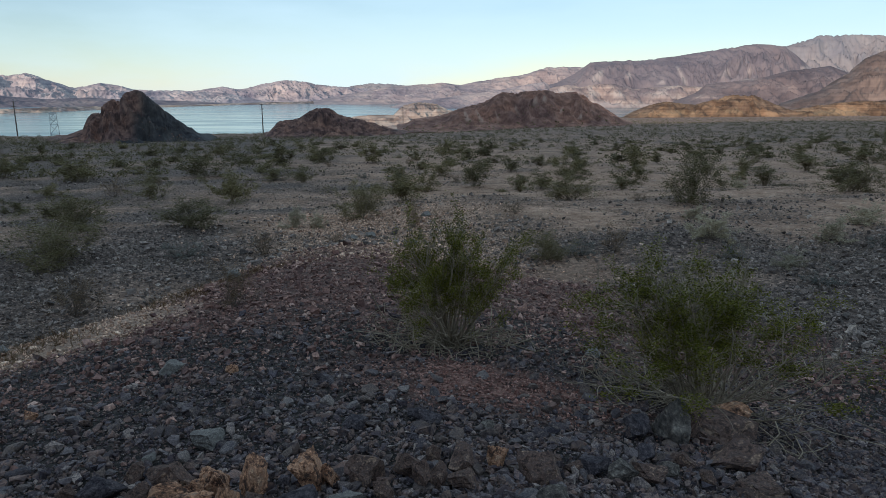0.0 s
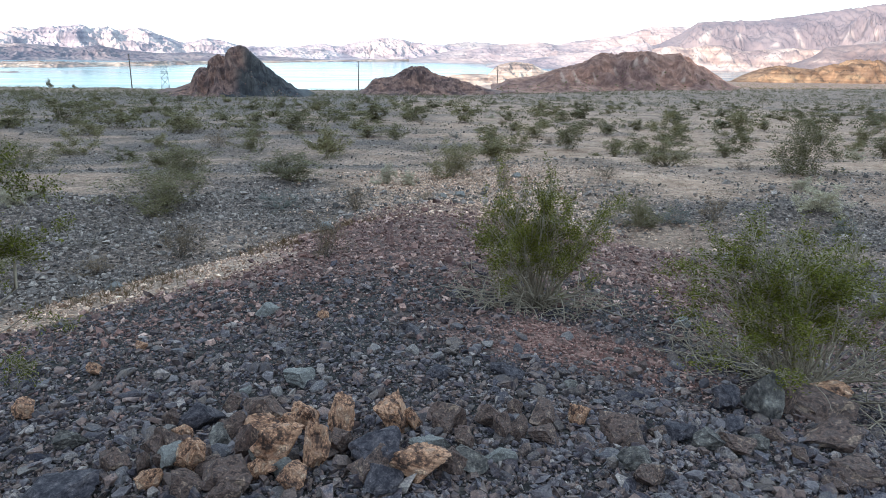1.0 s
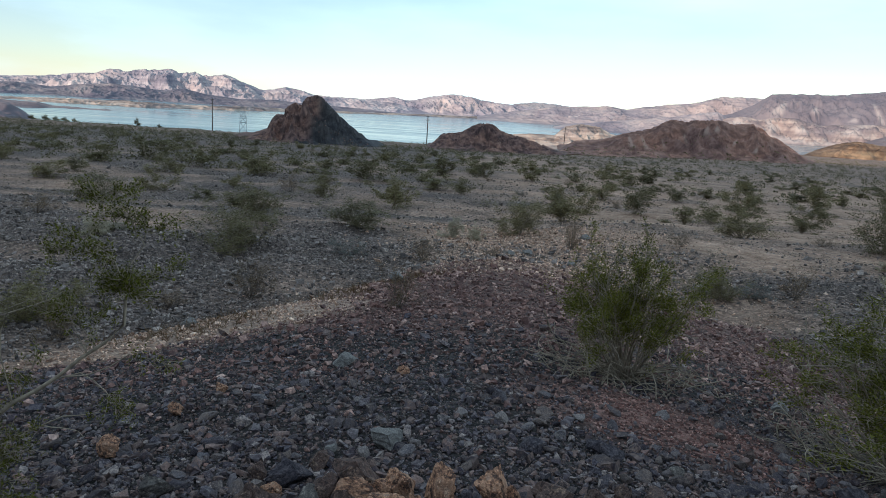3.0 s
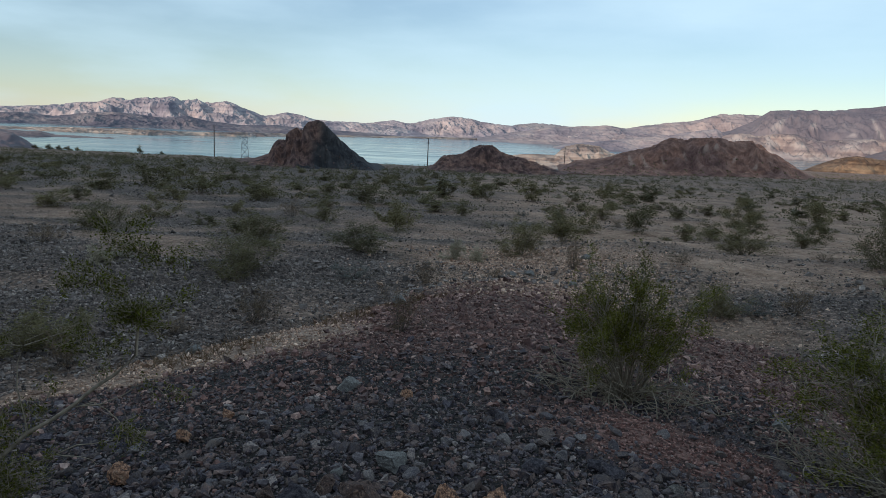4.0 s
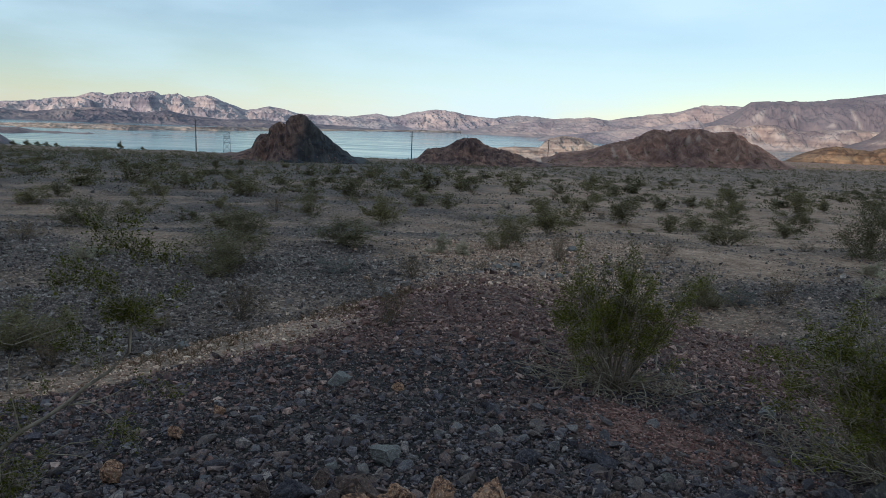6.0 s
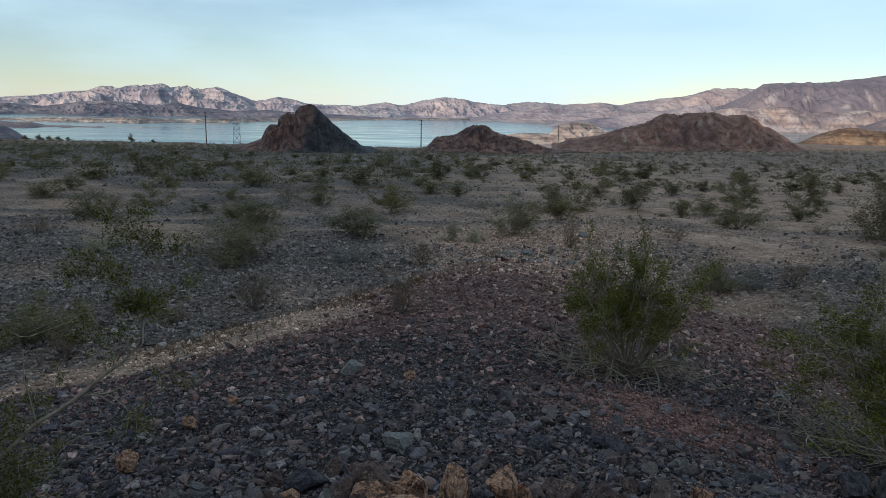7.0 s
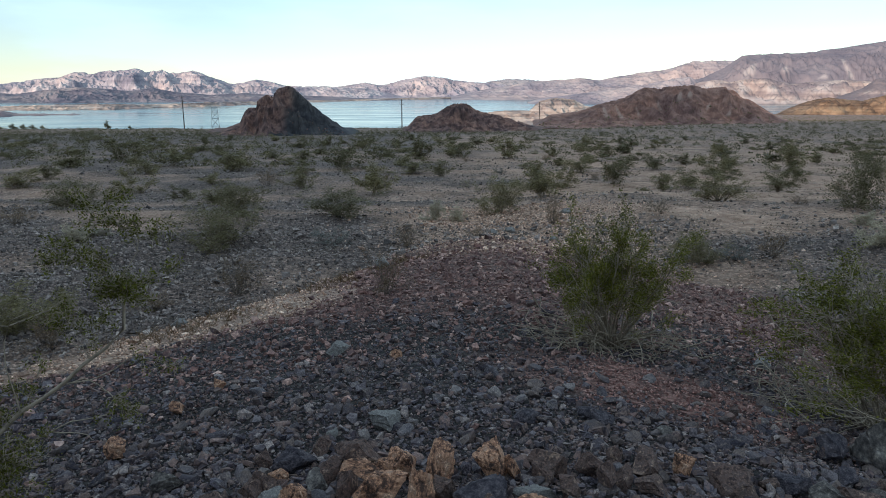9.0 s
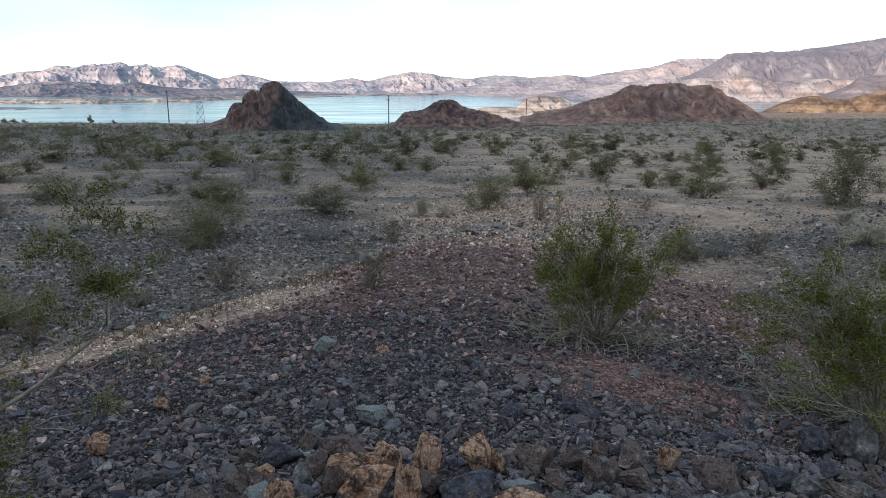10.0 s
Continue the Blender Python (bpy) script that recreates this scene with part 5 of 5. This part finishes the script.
def strew_stones():
    rng = np.random.default_rng(123)
    x, y = spread(rng, 135000, 1.75, 20)
    on = ridge_mask(x, y) > rng.uniform(0.05, 0.75, len(x))
    red = np.hypot((x - 1.65) * 1.1, (y - 4.35) * 1.5 + (x - 1.65) * 0.7) + 0.5 * vnoise(x * 2, y * 2, 8) < rng.uniform(0.35, 1.35, len(x))
    near = rng.uniform(0, 1, len(x)) < smooth(8.5, 3.4, y + 1.2 * vnoise(x * 0.9, y * 0.9, 66))
    blocky = rng.uniform(0, 1, len(x)) < np.interp(y, [3.5, 6], [0.5, 1])
    for here, name in ((on & ~red & near & ~blocky, "ridge_stones"), (on & ~red & near & blocky, "ridge_chips"), (on & ~red & ~near, "ridge_gravel")):
        xr, yr = x[here], y[here]
        size = np.clip(rng.lognormal(-3.92, 0.62, len(xr)), 0.012, 0.11) * np.interp(yr, [1.5, 3, 5, 7, 18], [0.95, 0.95, 1.05, 1.4, 2.3])
        stones(name, "dark grey-brown broken stones covering the ridge", rng, xr, yr, size, RUST_STONES if name == "ridge_gravel" else DARK_STONES, grade="near" if name == "ridge_stones" else "middle")
    # the same stones, more thinly, all round the walker's feet
    xo, yo = rng.uniform(-5.5, 6.5, 20000), rng.uniform(-4.5, 5.0, 20000)
    out = (yo < 1.75) | (np.abs(xo / (yo + 0.4) - 0.14) > 0.93)
    xo, yo = xo[out], yo[out]
    stones("loose_stones", "dark grey-brown broken stones covering the ridge", rng, xo, yo, np.clip(rng.lognormal(-2.95, 0.5, len(xo)), 0.02, 0.14), DARK_STONES, grade="middle")
    xr, yr = x[on & red], y[on & red]
    stones("red_gravel", "fine reddish gravel patch between the bushes", rng, xr, yr, rng.uniform(0.010, 0.030, len(xr)), RED_STONES, grade="middle")
    x, y = spread(rng, 19000, 4.5, 17, -0.8, 0.1)
    le = np.interp(y, LEFT_Y, LEFT_X)
    band = np.interp(y, [4, 6, 7, 8.7, 10, 11, 15], [0.2, 0.5, 1.6, 2.1, 1.5, 0.6, 0.1])
    rim = (y > 5.5 + rng.normal(0, 0.8, len(x))) & (x - le > -0.6) & (x - le < band + rng.uniform(-0.2, 0.5, len(x)))
    x, y = x[rim], y[rim]
    x2, y2 = rng.normal(3.0, 2.2, 14000), rng.uniform(13.0, 30, 14000)
    x, y = np.concatenate([x, x2]), np.concatenate([y, y2])
    stones("tan_stones", "tan and pinkish stones along the ridge rim", rng, x, y, np.clip(rng.lognormal(-3.45, 0.5, len(x)), 0.016, 0.13) * np.interp(y, [5, 20], [0.9, 1.6]), TAN_STONES, grade="middle")
    x, y = spread(rng, 82000, 7.5, 75)
    xa, ya = spread(rng, 20000, 9.5, 30, -0.75, 0.12)
    x, y = np.concatenate([x, xa]), np.concatenate([y, ya])
    bare = 1.5 * fbm(x * 0.2, y * 0.30, 4, 51) - 0.75 * smooth(0.1, 0.4, x / y) * smooth(15, 26, y)
    off = (ridge_mask(x, y) < 0.35) & ~((x > np.interp(y, LEFT_Y, LEFT_X) - 0.3) & (x < 1) & (y < 14)) & (bare > rng.uniform(-0.7, 0.45, len(x)))
    x, y = x[off], y[off]
    size = np.clip(rng.lognormal(-2.85, 0.5, len(x)), 0.03, 0.28) * np.interp(y, [8, 30, 75], [0.95, 1.35, 2.1])
    for here, name, grade in ((y < 24, "wash_stones", "middle"), (y >= 24, "plain_stones", "far")):
        stones(name, "grey and tan stones strewn over the wash", rng, x[here], y[here], size[here], GREY_STONES, grade=grade)


def lone_stones():
    """The larger loose stones of the ridge, each by itself."""
    rng = random.Random(31)
    kinds = [rock_mesh("stone_%d" % i, 400 + 13 * i, LONE_STONES, 3, 0.04) for i in range(10)]
    for i in range(290):
        y = rng.uniform(1.95, 4.6)
        x = rng.uniform(-0.78, 0.95) * (y + 0.3)
        size = rng.uniform(0.06, 0.125) * (0.8 + 0.1 * y)
        ob = new("stone", rng.choice(kinds))
        ob.parent = GROUND_SHEET
        ob.matrix_world = Matrix.Translation((x, y, at_ground(x, y) + size * 0.13)) @ Euler((rng.uniform(-0.4, 0.4), rng.uniform(-0.4, 0.4), rng.uniform(0, 6.28))).to_matrix().to_4x4() @ Matrix.Diagonal((size, size * rng.uniform(0.55, 0.9), size * rng.uniform(0.35, 0.75), 1))


lone_stones()


def low_scrub():
    """Ankle-high scrub and dead tufts all over the plain."""
    rng = np.random.default_rng(55)
    n = 7000
    y = np.exp(rng.uniform(np.log(11), np.log(200), n))
    x = rng.uniform(-0.9, 1.2, n) * y
    keep = (ridge_mask(x, y) < 0.2) & (fbm(x * 0.12, y * 0.2, 3, 61) > rng.uniform(-0.5, 0.3, n))
    x, y = x[keep], y[keep]
    n = len(x)
    w = rng.uniform(0.10, 0.42, n) * np.interp(y, [11, 40, 150], [0.7, 1.6, 2.4])
    c = rng.normal(0, 0.42, (n, 26, 3)) * np.stack([w, w, w * 0.55], 1)[:, None]
    c[:, :, 2] = np.abs(c[:, :, 2])
    c += np.stack([x, y, ground_z(x, y)], 1)[:, None]
    size = np.repeat(np.interp(y, [11, 40, 150], [0.013, 0.031, 0.088]), 26)[:, None]
    v, f = leaves(rng, c.reshape(-1, 3), 1.0, 0.0, 0.6)
    v = c.reshape(-1, 1, 3) + (v.reshape(-1, 4, 3) - c.reshape(-1, 1, 3)) * size[:, None]
    tagged(new("low_scrub", mesh_of("low_scrub", v.reshape(-1, 3), f, SCRUB_LEAF)), "ankle-high grey-brown scrub scattered over the plain", "scrub", kind="stuff")


SCRUB_LEAF = leaf_mat("grey_brown_scrub", (0.11, 0.088, 0.062), (0.17, 0.138, 0.098), (0.24, 0.20, 0.145))
low_scrub()
strew_stones()


# ---- the power line beyond the plain ----
def box_mesh(name, parts, material):
    """Bars between pairs of points: (a, b, half width), joined into one mesh."""
    v, f = tubes([(np.linspace(a, b, 2), w, w) for a, b, w in parts], 4)
    return mesh_of(name, v, f, material)


def utility_pole(x, y, top, turn):
    z = at_ground(x, y, 0.3)
    h = top - z
    ob = new("utility_pole")
    ob.matrix_world = Matrix.Translation((x, y, z)) @ Matrix.Rotation(turn, 4, "Z")
    v, f = tubes([(np.array([(0, 0, 0), (0.01, 0, h * 0.5), (0, 0, h)]), 0.22, 0.14)], 10)
    part("pole", mesh_of("pole", v, f, POLE_WOOD, False), ob)
    for k, dz in enumerate((0.35, 1.9)):
        arm = part("crossarm", box_mesh("crossarm", [((-0.75, 0.2, h - dz), (0.75, 0.2, h - dz), 0.06)], POLE_WOOD), ob)
        for s in (-0.68, -0.3, 0.3, 0.68):
            v, f = tubes([(np.array([(s, 0.2, h - dz + 0.1), (s, 0.2, h - dz + 0.24), (s, 0.2, h - dz + 0.36)]), 0.08, 0.05)], 8)
            part("insulator", mesh_of("insulator", v, f, CERAMIC), arm)
    tagged(ob, "weathered wooden utility pole with two crossarms", "utility pole", "power line poles")


utility_pole(-90.5, 260, -11.1 * 0.26 + EYE, 0.5)
utility_pole(-10.2, 261, -15.8 * 0.261 + EYE, 0.5)
utility_pole(47.5, 302, -20.0 * 0.302 + EYE, 0.5)


def lattice_tower(x, y, top, foot_half):
    z = at_ground(x, y, 0.3)
    h = top - z
    ob = new("lattice_tower")
    ob.matrix_world = Matrix.Translation((x, y, z)) @ Matrix.Rotation(0.3, 4, "Z")

    def corner(i, f):
        w = foot_half * (1 - f) + 1.9 * f
        return ((-w, -w, f * h), (w, -w, f * h), (w, w, f * h), (-w, w, f * h))[i % 4]

    for i in range(4):
        part("leg", box_mesh("leg", [(corner(i, 0), corner(i, 1), 0.12)], STEEL), ob)
        bars = []
        levels = [0, 0.28, 0.5, 0.68, 0.82, 0.92, 1.0]
        for a, b in zip(levels, levels[1:]):
            bars += [(corner(i, a), corner(i + 1, b), 0.09), (corner(i + 1, a), corner(i, b), 0.09), (corner(i, b), corner(i + 1, b), 0.10)]
        part("brace", box_mesh("brace", bars, STEEL), ob)
    for dz in (0.4, 5.0):
        part("crossarm", box_mesh("crossarm", [((-2.6, 0, h - dz), (2.6, 0, h - dz), 0.12), ((-2.6, 0, h - dz), (0, 0, h - dz + 0.9), 0.07), ((2.6, 0, h - dz), (0, 0, h - dz + 0.9), 0.07)], STEEL), ob)
    tagged(ob, "grey steel lattice transmission tower beyond the plain", "tower", "power line poles")


lattice_tower(-158, 520, -26.4 * 0.52 + EYE, 4.6)


# ---- small trees on the edge of the plain ----
TREE = shrub_meshes("edge_tree", 71, 9, 4, 0, 1500, 0.045, 0.08, (10, 78), OLIVE_LEAF, DRY_STEM, 0.02, 0, 0.12, 0.4)


def small_tree(x, y, w, h):
    ob = new("small_tree")
    z = at_ground(x, y, 0.05)
    ob.matrix_world = Matrix.Translation((x, y, z)) @ Matrix.Diagonal((w, w, h, 1))
    part("trunk", TREE[0][0], ob)
    part("crown", TREE[2][0], ob)
    tagged(ob, "small dark green tree on the plain's edge", "tree", "trees on the plain's edge")


for u, w, h in ((-457, 2.2, 2.9), (-590, 2.8, 1.9), (-575, 2.6, 1.6), (-562, 2.6, 1.5), (-610, 2.8, 1.5), (-425, 1.6, 1.2), (-548, 2.0, 1.3)):
    small_tree(u * 0.001 * 258, 258, w, h)
